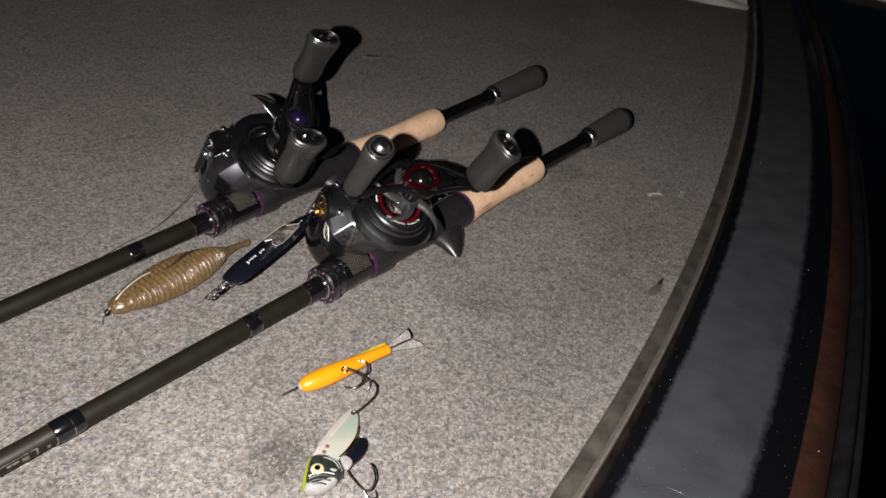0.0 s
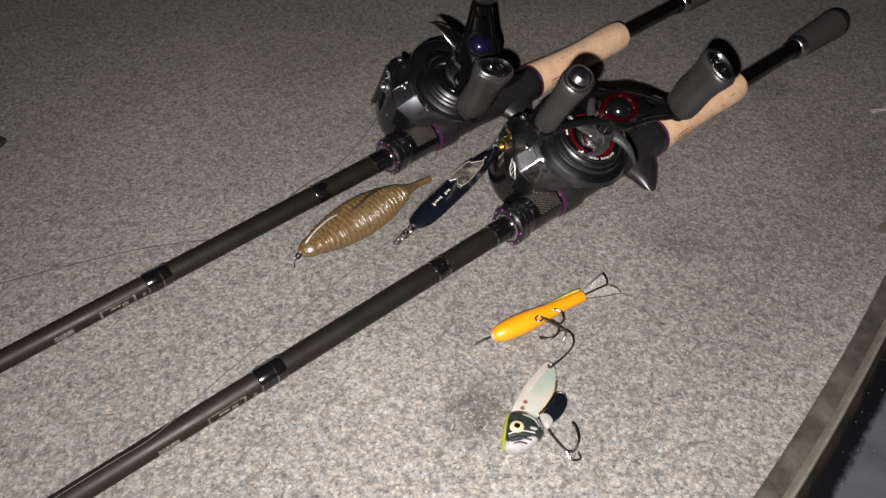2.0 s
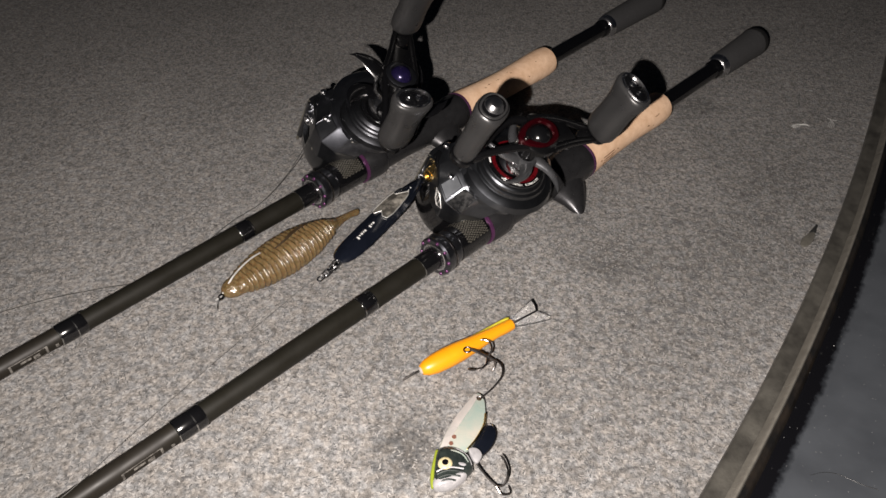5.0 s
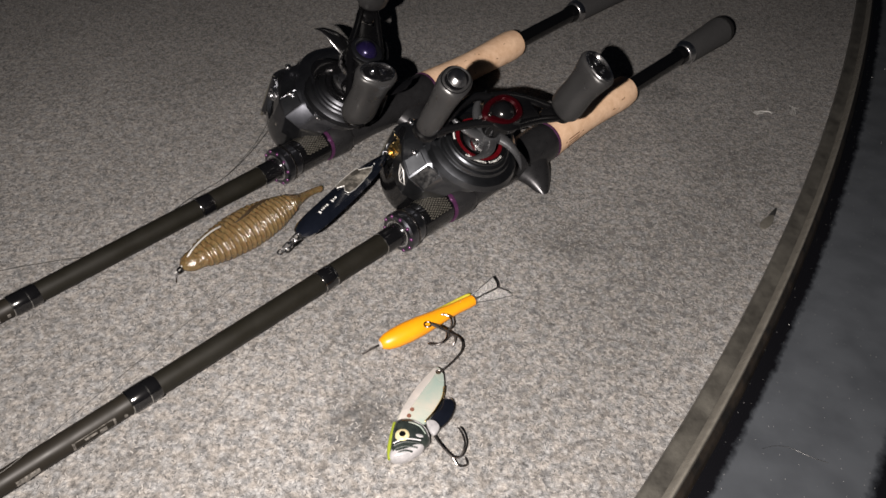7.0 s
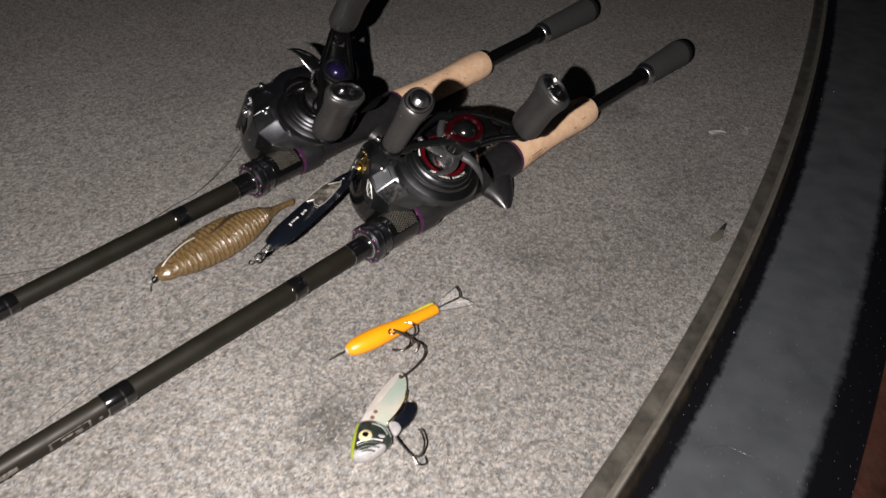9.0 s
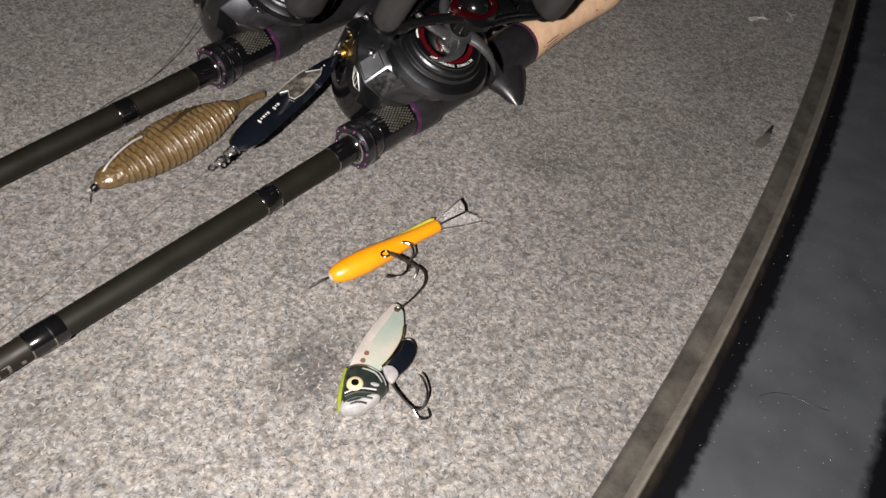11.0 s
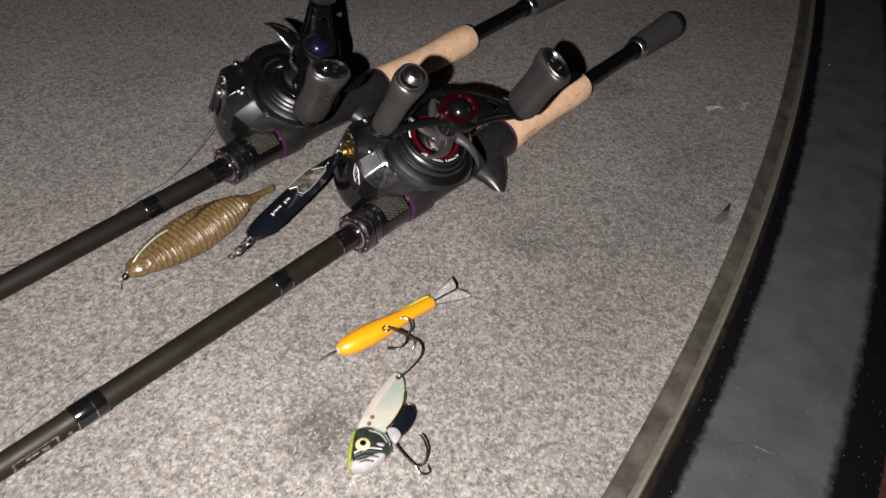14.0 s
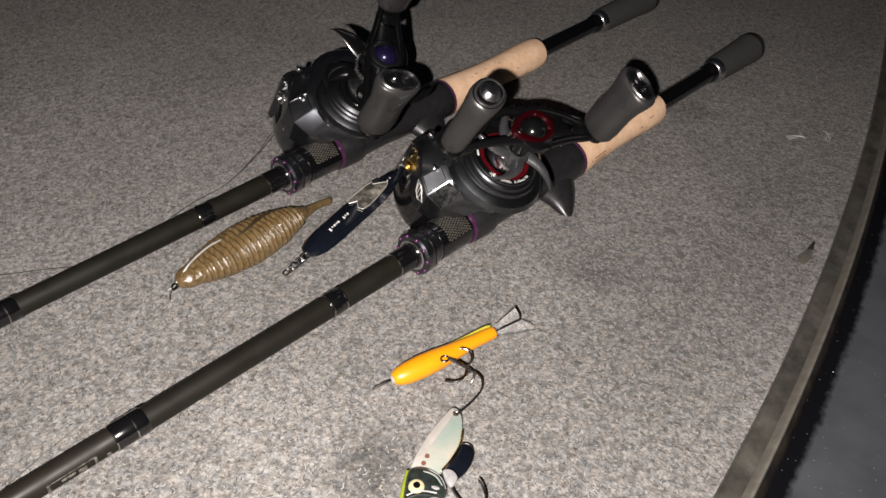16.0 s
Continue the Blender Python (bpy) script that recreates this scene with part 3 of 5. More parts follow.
    part("trigger", rings(bmesh.new(), trig), SEAT, rod, "matt black finger trigger")
    part("ring", lathe([(132, 11.0), (132.2, 12.45), (133.4, 12.4), (133.8, 11.0)], 40), VIOLET_RING, rod, "violet ring where seat meets cork")
    c0, c1 = 133.5, cork_end
    cork = []
    for k in range(15):
        t = k / 14
        r = 11.4 - 1.3 * math.sin(math.pi * min(t * 1.1, 1)) ** 1.3 - 0.2 * t + 0.9 * (1 - t) ** 3
        if k == 14:
            r -= 0.7
        cork.append((c0 + (c1 - c0) * t, r))
    cork_part = part("cork_grip", lathe([(c0 - 0.2, cork[0][1] - 0.8)] + cork + [(c1 + 0.5, cork[-1][1] - 1.5)], 40), CORK, rod, "pale cork grip")
    rng = random.Random(int(cork_end * 7))
    pits = bmesh.new()
    for k in range(46):
        t = rng.random()
        x = c0 + 3 + (c1 - c0 - 6) * t
        r = 11.4 - 1.3 * math.sin(math.pi * min(t * 1.1, 1)) ** 1.3 - 0.2 * t + 0.9 * (1 - t) ** 3 + 0.05
        a, w, h = rng.random() * TAU, rng.uniform(0.5, 2.2), rng.uniform(0.02, 0.05)
        pits.faces.new([pits.verts.new((px, r * math.cos(pa), r * math.sin(pa))) for px, pa in ((x - w, a), (x, a - h), (x + w, a + h * 0.4), (x, a + h))])
    part("pit", pits, PIT, cork_part, "dark pits in the cork", smooth=False)["kind"] = "stuff"
    for k in range(3):
        bm = bmesh.new()
        a0 = 2.45 + 0.17 * k
        r0 = [11.4 - 1.3 * math.sin(math.pi * min(t * 1.1, 1)) ** 1.3 - 0.2 * t + 0.9 * (1 - t) ** 3 + 0.12 for t in (9 / (c1 - c0), 22 / (c1 - c0))]
        q = [bm.verts.new((x, r * math.cos(a), r * math.sin(a))) for x, r, a in ((c0 + 9, r0[0], a0), (c0 + 22, r0[1], a0), (c0 + 22, r0[1], a0 + 0.07), (c0 + 9, r0[0], a0 + 0.07))]
        bm.faces.new(q)
        part("print", bm, PIT, cork_part, "faded brown print on the cork", smooth=False)
    # rear blank, rings, butt grip
    part("end_ring", lathe([(c1, 6.0), (c1 + 0.3, 9.0), (c1 + 2, 8.4), (c1 + 3.5, 7.0), (c1 + 5, 6.0)], 32), GLOSS_BLACK, rod, "gloss black winding check")
    part("blank", lathe([(c1 + 3, 5.9), (grip, 6.1)], 28), GLOSS_BLACK, rod, "gloss black rear blank")
    part("end_ring", lathe([(grip - 8, 6.1), (grip - 7, 6.9), (grip - 1.5, 7.2), (grip, 6.8)], 32), GLOSS_BLACK, rod)
    part("ferrule", lathe([(grip - 1.5, 6.6), (grip - 1, 7.6), (grip + 1.2, 8.6), (grip + 4.2, 9.4), (grip + 4.6, 8.8)], 36), CHROME, rod, "bright metal winding check")
    n = end - grip
    part("butt_grip", lathe([(grip + 3.5, 8.2), (grip + 4.4, 9.4), (grip + n * 0.25, 9.9), (grip + n * 0.6, 10.6), (grip + n * 0.85, 11.4), (end - 9, 11.5)], 40), EVA, rod, "dark grey foam butt grip")
    part("butt_cap", lathe([(end - 9.2, 11.3), (end - 9, 11.6), (end - 3, 11.4), (end - 0.8, 10.0), (end, 7.5)], 40), EVA_CAP, rod, "black rubber butt cap")
    return rod


def rod_logo(rod, x0, angle):
    """Unreadable maker's marks on the blank, as plain bars bent round it."""
    def bar(x, w, a, h, r=5.02):
        bm = bmesh.new()
        n = 5
        lo = [bm.verts.new((x, r * math.cos(a - h / 2 + h * k / n), r * math.sin(a - h / 2 + h * k / n))) for k in range(n + 1)]
        hi = [bm.verts.new((x + w, r * math.cos(a - h / 2 + h * k / n), r * math.sin(a - h / 2 + h * k / n))) for k in range(n + 1)]
        for k in range(n):
            bm.faces.new((lo[k], lo[k + 1], hi[k + 1], hi[k]))
        part("mark", bm, GREY_INK, rod, "faded silver printed mark", smooth=False)
    h = 0.75
    bar(x0 - 18, 18, angle - h / 2, 0.07)
    bar(x0 - 18, 18, angle + h / 2, 0.07)
    bar(x0 - 18, 1.0, angle, h)
    bar(x0 - 1, 1.0, angle, h)
    bar(x0 - 13, 5, angle - 0.1, 0.22)
    bar(x0 - 7, 3, angle + 0.05, 0.45)
    bar(x0 + 3.5, 1.5, angle + 0.1, 0.35)
    bar(x0 - 40, 9, angle, 0.5)
    bar(x0 - 37, 2, angle + 0.1, 0.7)


rod_red = fishing_rod(ROD_RED, "dark casting rod with cork and black foam grips, beside jigs", -49.5, -149.5, 227.5, 311.5, 380)
rod_violet = fishing_rod(ROD_VIOLET, "dark casting rod with cork and foam grips beside a soft bait", -50.5, -151.5, 237, 322, 408)
rod_logo(rod_red, -164, math.radians(150))
rod_logo(rod_violet, -165, math.radians(150))


# ---- reels ----
PLATE = [(29, 25), (27, 14), (31, 4), (42, -6), (58, -9.5), (74, -7), (86, 2), (91, 15), (87, 30), (75, 42), (60, 46), (48, 44), (40, 39), (33, 33)]


def plate_ring(z, k, centre=(51, 12)):
    return [(centre[0] + (p.x - centre[0]) * k, centre[1] + (p.y - centre[1]) * k, z) for p in spline([(x, y, 0) for x, y in PLATE], 2, True)]


SHOULDER = (
    ((52, 31.5, 31.5), (43, 40.5, 27.5), (38.5, 44.5, 21.5), (37.5, 44.5, 12)),
    ((43.5, 28.5, 31.8), (34.5, 33, 27.5), (26.5, 36.5, 21.5), (25, 36, 10)),
    ((37, 21.5, 31.8), (28.5, 25.5, 27), (19, 27.5, 20.5), (17.5, 27, 7)),
    ((34, 14, 31.6), (26.5, 16.8, 26), (16.5, 18, 17.5), (16.5, 17, 4)),
    ((34, 5, 31), (29.5, 8.5, 25), (21, 8.5, 14.5), (22, 8, 3)),
    ((40, -3, 29.5), (36, -4, 24), (31, 0.5, 13), (32, 2, 3)),
)


def front_shoulder(reel, accent, paint):
    """Flat bevelled panels that step down from the boss to the nose of the reel."""
    red = accent is RED
    core = bmesh.new()
    grid = [[core.verts.new(p) for p in row] for row in SHOULDER]
    for a, b in zip(grid, grid[1:]):
        for k in range(3):
            core.faces.new((a[k], b[k], b[k + 1], a[k + 1]))
    bmesh.ops.bevel(core, geom=[e for e in core.edges if len(e.link_faces) == 2], offset=0.9, segments=2, affect="EDGES", profile=0.5)
    part("front_shoulder", core, paint, reel, "angular shoulder between the boss and the nose", auto=14)
    panels = (((1, 0), FACET, 0.2), ((2, 1), FACET, 0.14), ((3, 0), FACET, 0.42), ((3, 1), CHIP_FACET, 0.08)) if red else (((1, 1), BOSS, 0.08), ((2, 1), BOSS, 0.08))
    for (i, k), mat, inset in panels:
        q = [Vector(SHOULDER[i][k]), Vector(SHOULDER[i + 1][k]), Vector(SHOULDER[i + 1][k + 1]), Vector(SHOULDER[i][k + 1])]
        mid = sum(q, Vector()) / 4
        n = (q[2] - q[0]).cross(q[3] - q[1]).normalized()
        if n.dot(mid - Vector((54, 20, 0))) < 0:
            n = -n
        rim = [mid + (p - n * n.dot(p - mid) - mid) * (1 - inset) for p in q]
        secs = [[p + n * h + (mid - p).normalized() * d for p in rim] for h, d in ((-1.6, 0), (0.1, 0), (0.5, 0.5))]
        part("facet", rings(bmesh.new(), secs), mat, reel, "flat panel of the shoulder" if mat is not CHIP_FACET else "marbled carbon panel", smooth=False)
    if red:
        q = [Vector(p) for p in (SHOULDER[2][2], SHOULDER[3][2], SHOULDER[3][3], SHOULDER[2][3])]
        at = lambda u, v: (q[0] * (1 - u) + q[1] * u) * (1 - v) + (q[3] * (1 - u) + q[2] * u) * v + Vector((-0.55, 0, 0.1))
        wing = [at(0.05, 0.15), at(0.45, 0.12), at(0.98, 0.42), at(0.62, 0.62), at(0.3, 0.5)]
        part("emblem", tube(wing, 0.26, 6, closed=True), BRIGHT_WIRE, reel, "pale outlined wing shape on the nose")
        for a, b in (((0.4, 0.14), (0.45, 0.55)), ((0.62, 0.22), (0.62, 0.6)), ((0.2, 0.16), (0.32, 0.46))):
            part("emblem", tube([at(*a), at(*b)], 0.24, 6), BRIGHT_WIRE, reel)


def fishing_reel(m, label, accent, paint, turn, star_turn, knob_turns, ink, reach, hub, half):
    reel = root("fishing_reel", m, label, "fishing reel", "baitcasting reels")
    cx, cy = hub
    bx, by = (54.0, 11.0) if accent is RED else (52.0, 9.5)
    # side plates
    part("handle_side_plate", rings(bmesh.new(), [plate_ring(16.5, 0.93), plate_ring(17.2, 0.985), plate_ring(18.5, 1.0), plate_ring(24, 1.0), plate_ring(27, 0.975), plate_ring(30, 0.9), plate_ring(32.2, 0.80), plate_ring(33.2, 0.70), plate_ring(34.5, 0.66)]), paint, reel, "moulded handle-side cover", auto=17)
    part("palm_side_plate", rings(bmesh.new(), [plate_ring(-29, 0.6), plate_ring(-27.5, 0.78), plate_ring(-24, 0.93), plate_ring(-19, 0.99), plate_ring(-14.5, 1.0), plate_ring(-13.2, 0.985), plate_ring(-12.8, 0.93)]), paint, reel, "rounded palm-side cover")
    # stepped boss round the drive shaft
    if accent is RED:
        boss = [(28, 27), (30.8, 25.4), (32.4, 23.0), (32.9, 21.2), (33.3, 20.9), (34.6, 20.5), (35.1, 19.7), (35.2, 19.0), (36.5, 18.5), (37.2, 17.7), (37.5, 16.7), (38.0, 16.4), (38.2, 13.6), (37.4, 13.3)]
    else:
        boss = [(29, 25), (31.8, 24.2), (33.0, 22.6), (33.6, 20.8), (33.2, 20.3), (34.8, 19.0), (36.2, 17.2), (37.2, 16.2), (38.0, 15.6), (38.2, 14.2), (37.2, 13.9)]
    part("boss", lathe(boss, 64, "Z", (bx, by)), BOSS if accent is RED else BOSS_DARK, reel, "stepped round boss", auto=24)
    if accent is RED:
        part("dial_ring", lathe([(38.0, 16.3), (38.35, 16.2), (38.4, 13.7), (38.0, 13.5)], 64, "Z", (bx, by)), DARK_CARBON, reel, "black ring that carries the white lettering")
    if accent is not RED:
        for r in (17.6, 19.4, 21.6):
            part("cover_rib", lathe([(32.6 + (21.6 - r) * 0.8, r - 0.5), (33.9 + (21.6 - r) * 0.8, r), (32.6 + (21.6 - r) * 0.8, r + 0.5)], 56, "Z", (bx, by)), paint, reel, "thin raised rib round the boss")
    part("accent_ring", lathe([(37.8, 13.7), (38.5, 13.5), (38.5, 13.0), (37.6, 9.8), (36.6, 9.2)] if accent is RED else [(37, 13.9), (38.2, 13.4), (38.5, 12.8), (38.1, 10.4), (37.2, 10.0)], 56, "Z", (bx, by)), RED if accent is RED else GLOSS_BLACK, reel, "ring round the drive shaft")
    part("shaft_base", lathe([(35, 9.6), (37.6, 9.5), (39.6, 8.6), (41.0, 6.8), (42, 4.6)], 40, "Z", (bx, by)), BOSS if accent is RED else GLOSS_BLACK, reel, "gloss black shaft base")
    words = "ULTIMATE TOURNAMENT" if accent is RED else ""
    for k, ch in enumerate(words):
        a = -1.36 - k * 0.084
        letter = bpy.data.curves.new("letter", "FONT")
        letter.body, letter.size, letter.extrude, letter.align_x, letter.align_y = ch, 1.7, 0.08, "CENTER", "CENTER"
        holder = bpy.data.objects.new("letter", letter)
        bm = bmesh.new()
        bm.from_mesh(bpy.data.meshes.new_from_object(holder))
        bpy.data.objects.remove(holder)
        bm.transform(Matrix.Translation((bx + 14.9 * math.cos(a), by + 14.9 * math.sin(a), 38.5)) @ Matrix.Rotation(a - math.pi / 2, 4, "Z"))
        part("letter", bm, ink, reel, smooth=False)
    for a0, n in ((-0.75, 6), (2.3, 8)) if words else ((-2.3, 17), (-1.0, 6)):
        for k in range(n):
            a = a0 + k * 0.052
            r = 14.9
            bm = block((-0.30, 0.30), (-0.42, 0.42), (-0.1, 0.12), 0)
            bm.transform(Matrix.Translation((bx + r * math.cos(a), by + r * math.sin(a), 38.45)) @ Matrix.Rotation(a - math.pi / 2, 4, "Z"))
            part("ring_mark", bm, ink, reel, smooth=False)
    part("click_ring", lathe([(40.5, 5.2), (41, 6.4), (43.6, 6.6), (44.4, 5.6), (44.6, 4.5)] if accent is RED else [(40.5, 10.2), (41, 11.4), (42.6, 11.6), (43.4, 10.6), (43.6, 8.5)], 30, "Z", (cx, cy)), CHROME, reel, "bright click ring under the star")
    front_shoulder(reel, accent, paint)
    # frame between the plates
    part("foot", block((26, 84), (6, 13), (-9, 9), 2), BLACK_PAINT, reel, "reel foot clamped in the seat")
    part("frame_bar", block((72, 84), (14, 22), (-13, 17), 2), BLACK_PAINT, reel, "rear frame bar")
    part("thumb_bar", block((76, 87), (26, 38), (-12, 16), 2.5), GLOSS_BLACK, reel, "gloss black thumb bar")
    part("top_bar", rings(bmesh.new(), [[(36 + 8 * math.cos(TAU * k / 20), 44 + 3.2 * math.sin(TAU * k / 20), z) for k in range(20)] for z in (-14, 0, 18)]), paint, reel, "front bar over the line guide")
    visor = bmesh.new()
    ys, zs = [4 + 2.1 * k for k in range(20)], [-19 + 2.4 * k for k in range(17)]
    grid = [[visor.verts.new((20.5 + ((y - 23) / 20) ** 2 * 9 + ((z - 0) / 20) ** 4 * 3, y, z + 0.1 * (y - 20))) for z in zs] for y in ys]
    for i in range(len(ys) - 1):
        for j in range(len(zs) - 1):
            if 30 < ys[i] < 40 and -8 < zs[j] < 15:
                continue
            visor.faces.new((grid[i][j], grid[i + 1][j], grid[i + 1][j + 1], grid[i][j + 1]))
    bmesh.ops.recalc_face_normals(visor, faces=visor.faces)
    bmesh.ops.solidify(visor, geom=visor.faces[:], thickness=2.6)
    part("front_cover", visor, GLOSS_BLACK if accent is RED else BOSS, reel, "gloss black front cover with a window for the line guide", auto=50)
    if accent is not RED:
        # thin steel tube added as a highlight on the cover's upper outline
        part("cover_highlight", tube(spline([(28.6, 29, 20), (31.5, 33.2, 20.5), (39.5, 39.6, 21), (48, 44.6, 21), (59, 46.6, 20.5)], 6), 0.35, 6), STEEL, reel, "thin added highlight along the cover's edge")
    # pale tube that stands in for the light streak on the visor's top
    part("visor_highlight", tube(spline([(29.5, 44.2, -18.5), (29, 44.6, -8), (29, 44.8, 6), (30, 45.2, 18)], 5), 0.9, 8), WEAVE, reel, "added highlight streak along the front cover's top edge")
    for k, (w, y) in enumerate(((5.5, 24.5), (4.5, 22.2), (5.5, 19.8))):
        if accent is RED:
            break
        part("emblem", block((19.4, 20.6), (y - 0.45, y + 0.45), (3 - w / 2 + k, 3 + w / 2 + k), 0), GREY_INK, reel, smooth=False)
    part("spool", lathe([(-12.5, 17.5), (-11.5, 18), (-10.8, 17), (-10.5, 13.6), (14.5, 13.6), (14.8, 17), (15.4, 18), (16.2, 17.5)], 48, "Z", (56, 26)), paint, reel, "spool")
    part("wound_line", lathe([(-10.4, 14.2)] + [(-10 + 0.5 * k, 15.2 + 0.25 * (k % 2)) for k in range(49)] + [(14.4, 14.2)], 48, "Z", (56, 26)), SPOOL_LINE, reel, "dark line wound on the spool")
    part("worm_shaft", lathe([(-13, 2.2), (-12, 2.5)] + [(-11 + k * 0.9, 2.1 + 0.5 * (k % 2)) for k in range(31)] + [(17, 2.2)], 16, "Z", (33, 35)), CHROME, reel, "bright worm shaft")
    pawl = part("line_guide", block((24.5, 36), (32.5, 41), (7.5, 15), 1.4), CHROME if accent is not RED else GOLD, reel, "line guide on the worm shaft")
    part("guide_eye", tube([(24, 37 + 2.6 * math.cos(TAU * k / 16), 11.5 + 2.2 * math.sin(TAU * k / 16)) for k in range(16)], 0.8, 8, closed=True), GOLD if accent is RED else CHROME, pawl, "polished guide eye")
    for x, y, z in ((31, 9, 26.8), (36, 42, 26.6), (80, 4, 26.6), (24.5, 26, 26.5)):
        part("screw", lathe([(z - 1, 1.9), (z + 0.5, 1.9), (z + 0.9, 1.4), (z + 0.6, 0.7)], 12, "Z", (x, y)), CHROME, reel, "small bright screw")
    # star drag
    star = part("star_drag", lathe([(46, 5), (46.4, 6.4), (49, 7.0), (51.5, 6.6), (52.5, 5.0)] if accent is RED else [(43.5, 8), (44, 9.6), (47, 9.8), (50, 8.8), (51, 6.5)], 40, "Z", (cx, cy)), STAR if accent is RED else paint, reel, "star drag wheel")
    for k in range(5):
        a = star_turn + TAU * k / 5
        secs, far = [], reach
        for i in range(15):
            t = i / 14
            r = 6 + (far - 6) * t
            b = a + (0.75 * (1 - t) if accent is RED else -0.8 * (1 - t) ** 0.7)
            w = (2.9 * (1 - t) ** 0.7 + 0.9 if accent is RED else 2.8 + 3.0 * math.sin(math.pi * min(t * 1.05, 1.0)) ** 0.8) * (1 - t ** 5) ** 0.6 + 0.12
            h = (2.6 if accent is RED else 2.0) * (1 - 0.6 * t) * (1 - t ** 8) + 0.15
            p = Vector((cx + r * math.cos(b), cy + r * math.sin(b), (50.0 + 3.0 * t if accent is RED else 48.5 + 8.0 * t ** 1.5)))
            sd = Vector((-math.sin(b + 0.2), math.cos(b + 0.2), 0))
            sect = [(math.cos(TAU * q / 12), math.sin(TAU * q / 12) * (1 if q < 6 else 0.6)) for q in range(12)]
            secs.append([p + sd * (w * u) + Vector((0, 0, h * v)) for u, v in sect])
        part("spoke", rings(bmesh.new(), secs), STAR if accent is RED else GLOSS_BLACK, star, "pointed curved spoke", auto=30)
    if accent is not RED:
        knurl = bmesh.new()
        lathe([(54.6, 10.6), (54.6, 12.6), (57.4, 12.6), (57.4, 10.6)], 72, "Z", (cx, cy), knurl, True)
        for v in knurl.verts:
            turn_at = math.atan2(v.co.y - cy, v.co.x - cx)
            if round(turn_at / TAU * 72) % 2 and math.hypot(v.co.x - cx, v.co.y - cy) > 12:
                v.co.x -= 0.7 * math.cos(turn_at)
                v.co.y -= 0.7 * math.sin(turn_at)
        part("knurled_ring", knurl, CHROME, reel, "bright knurled ring under the handle", smooth=False)
    # handle: hub, split arms, knobs
    part("shaft", lathe([(50, 5), (58, 4.4), (69, 4.2)], 24, "Z", (cx, cy)), DARK_CARBON, reel)
    arm_mat = DARK_CARBON
    handle = part("handle", lathe([(63.5, 9.5), (64.2, 10.6), (67.2, 10.6), (68.2, 9.4)], 40, "Z", (cx, cy)), arm_mat, reel, "black cranked handle")
    for side, knob_turn, domed in ((0, knob_turns[0], False), (math.pi, knob_turns[1], accent is RED)):
        a = turn + side
        ax, ay = math.cos(a), math.sin(a)
        if accent is RED and side:
            low, high, web_to = ((6, 5), (12, 3.2), (22, 2.2), (32, 2.2), (half - 2, 2.4)), ((2, -11), (10, -12.4), (20, -8.8), (30, -3.4), (half - 2, -1.6)), 0
        elif accent is RED:
            low, high, web_to = ((6, -7.5), (14, -6), (24, -4.6), (33, -4.0), (half - 2, -3.2)), ((0, 11.5), (10, 11.4), (22, 9.0), (32, 5.6), (half - 2, 3.2)), 24
        else:
            low, high, web_to = ((4, -8.6), (12, -7.4), (24, -6), (34, -5.2), (half - 2, -3.8)), ((4, 8.6), (12, 7.4), (24, 6), (34, 5.2), (half - 2, 3.8)), 25
        spot = lambda r, w, z: (cx + r * ax - w * ay, cy + r * ay + w * ax, z)
        for edge in (low, high):
            pts = spline([spot(r, w, 66.0 - 5.2 * (max(r - 6, 0) / (half - 8)) ** 1.3) for r, w in edge], 4)
            part("arm_rail", tube(pts, lambda t: 2.3 - 0.5 * t, 10, flat=1.0), arm_mat, handle)
        if web_to:
            lo = [spot(r, w, 0) for r, w in low if r < web_to + 1]
            hi = [spot(r, w, 0) for r, w in high if r < web_to + 1]
            part("arm_web", slab([(p[0], p[1]) for p in lo + hi[::-1]], 62.4, 65.4, 0.7), arm_mat, handle)
        kx, ky = cx + half * ax, cy + half * ay
        slim = 0.86 if domed else 1.0
        part("arm_end", lathe([(58.8, 5.2), (59.4, 6.2), (61.8, 6.2), (62.6, 5.2)], 24, "Z", (kx, ky)), arm_mat, handle)
        part("arm_tip", slab([(p[0], p[1]) for p in ellipse(cx + (half - 7) * ax, cy + (half - 7) * ay, 7, 4.6, 0, 20, a)], 59.2, 62.4, 0.8), arm_mat, handle)
        secs = []
        for z, w, th in ((62.4, 6.0, 4.8), (63.2, 8.0, 6.0), (65, 9.0, 6.6), (70, 9.4, 6.8), (76, 9.0, 6.5), (82, 8.9, 6.4), (88, 9.6, 6.6), (93, 10.7, 7.1), (96.2, 11.2, 7.4), (97.6, 10.8, 7.1), (98.2, 10.0, 6.4)):
            secs.append(ellipse(kx, ky, w * (slim if z > 90 else 1 - (1 - slim) * (1 + (90 - z) / 22)), th * (1 if z > 90 or not domed else 1 - (90 - z) * 0.006), z, 32, knob_turn, 2.4))
        knob = part("knob", rings(bmesh.new(), secs), KNOB, handle, "grey rubber paddle knob")
        lip = [Vector(p) for p in ellipse(kx, ky, 8.9 * slim, 5.5, 98.4, 32, knob_turn, 2.3)]
        part("knob_ring", tube(lip, 0.7, 8, closed=True), KNOB if domed else CHROME, knob, "rim of the knob's end")
        part("knob_cap", slab([(p[0], p[1]) for p in ellipse(kx, ky, (10.2 if domed else 8.7) * slim, 6.6 if domed else 5.3, 0, 28, knob_turn, 2.3)], 96.6, 98.8 if domed else 98.3, 0.9 if domed else 0.4), GLOSS_BLACK, knob, "gloss black end cap")
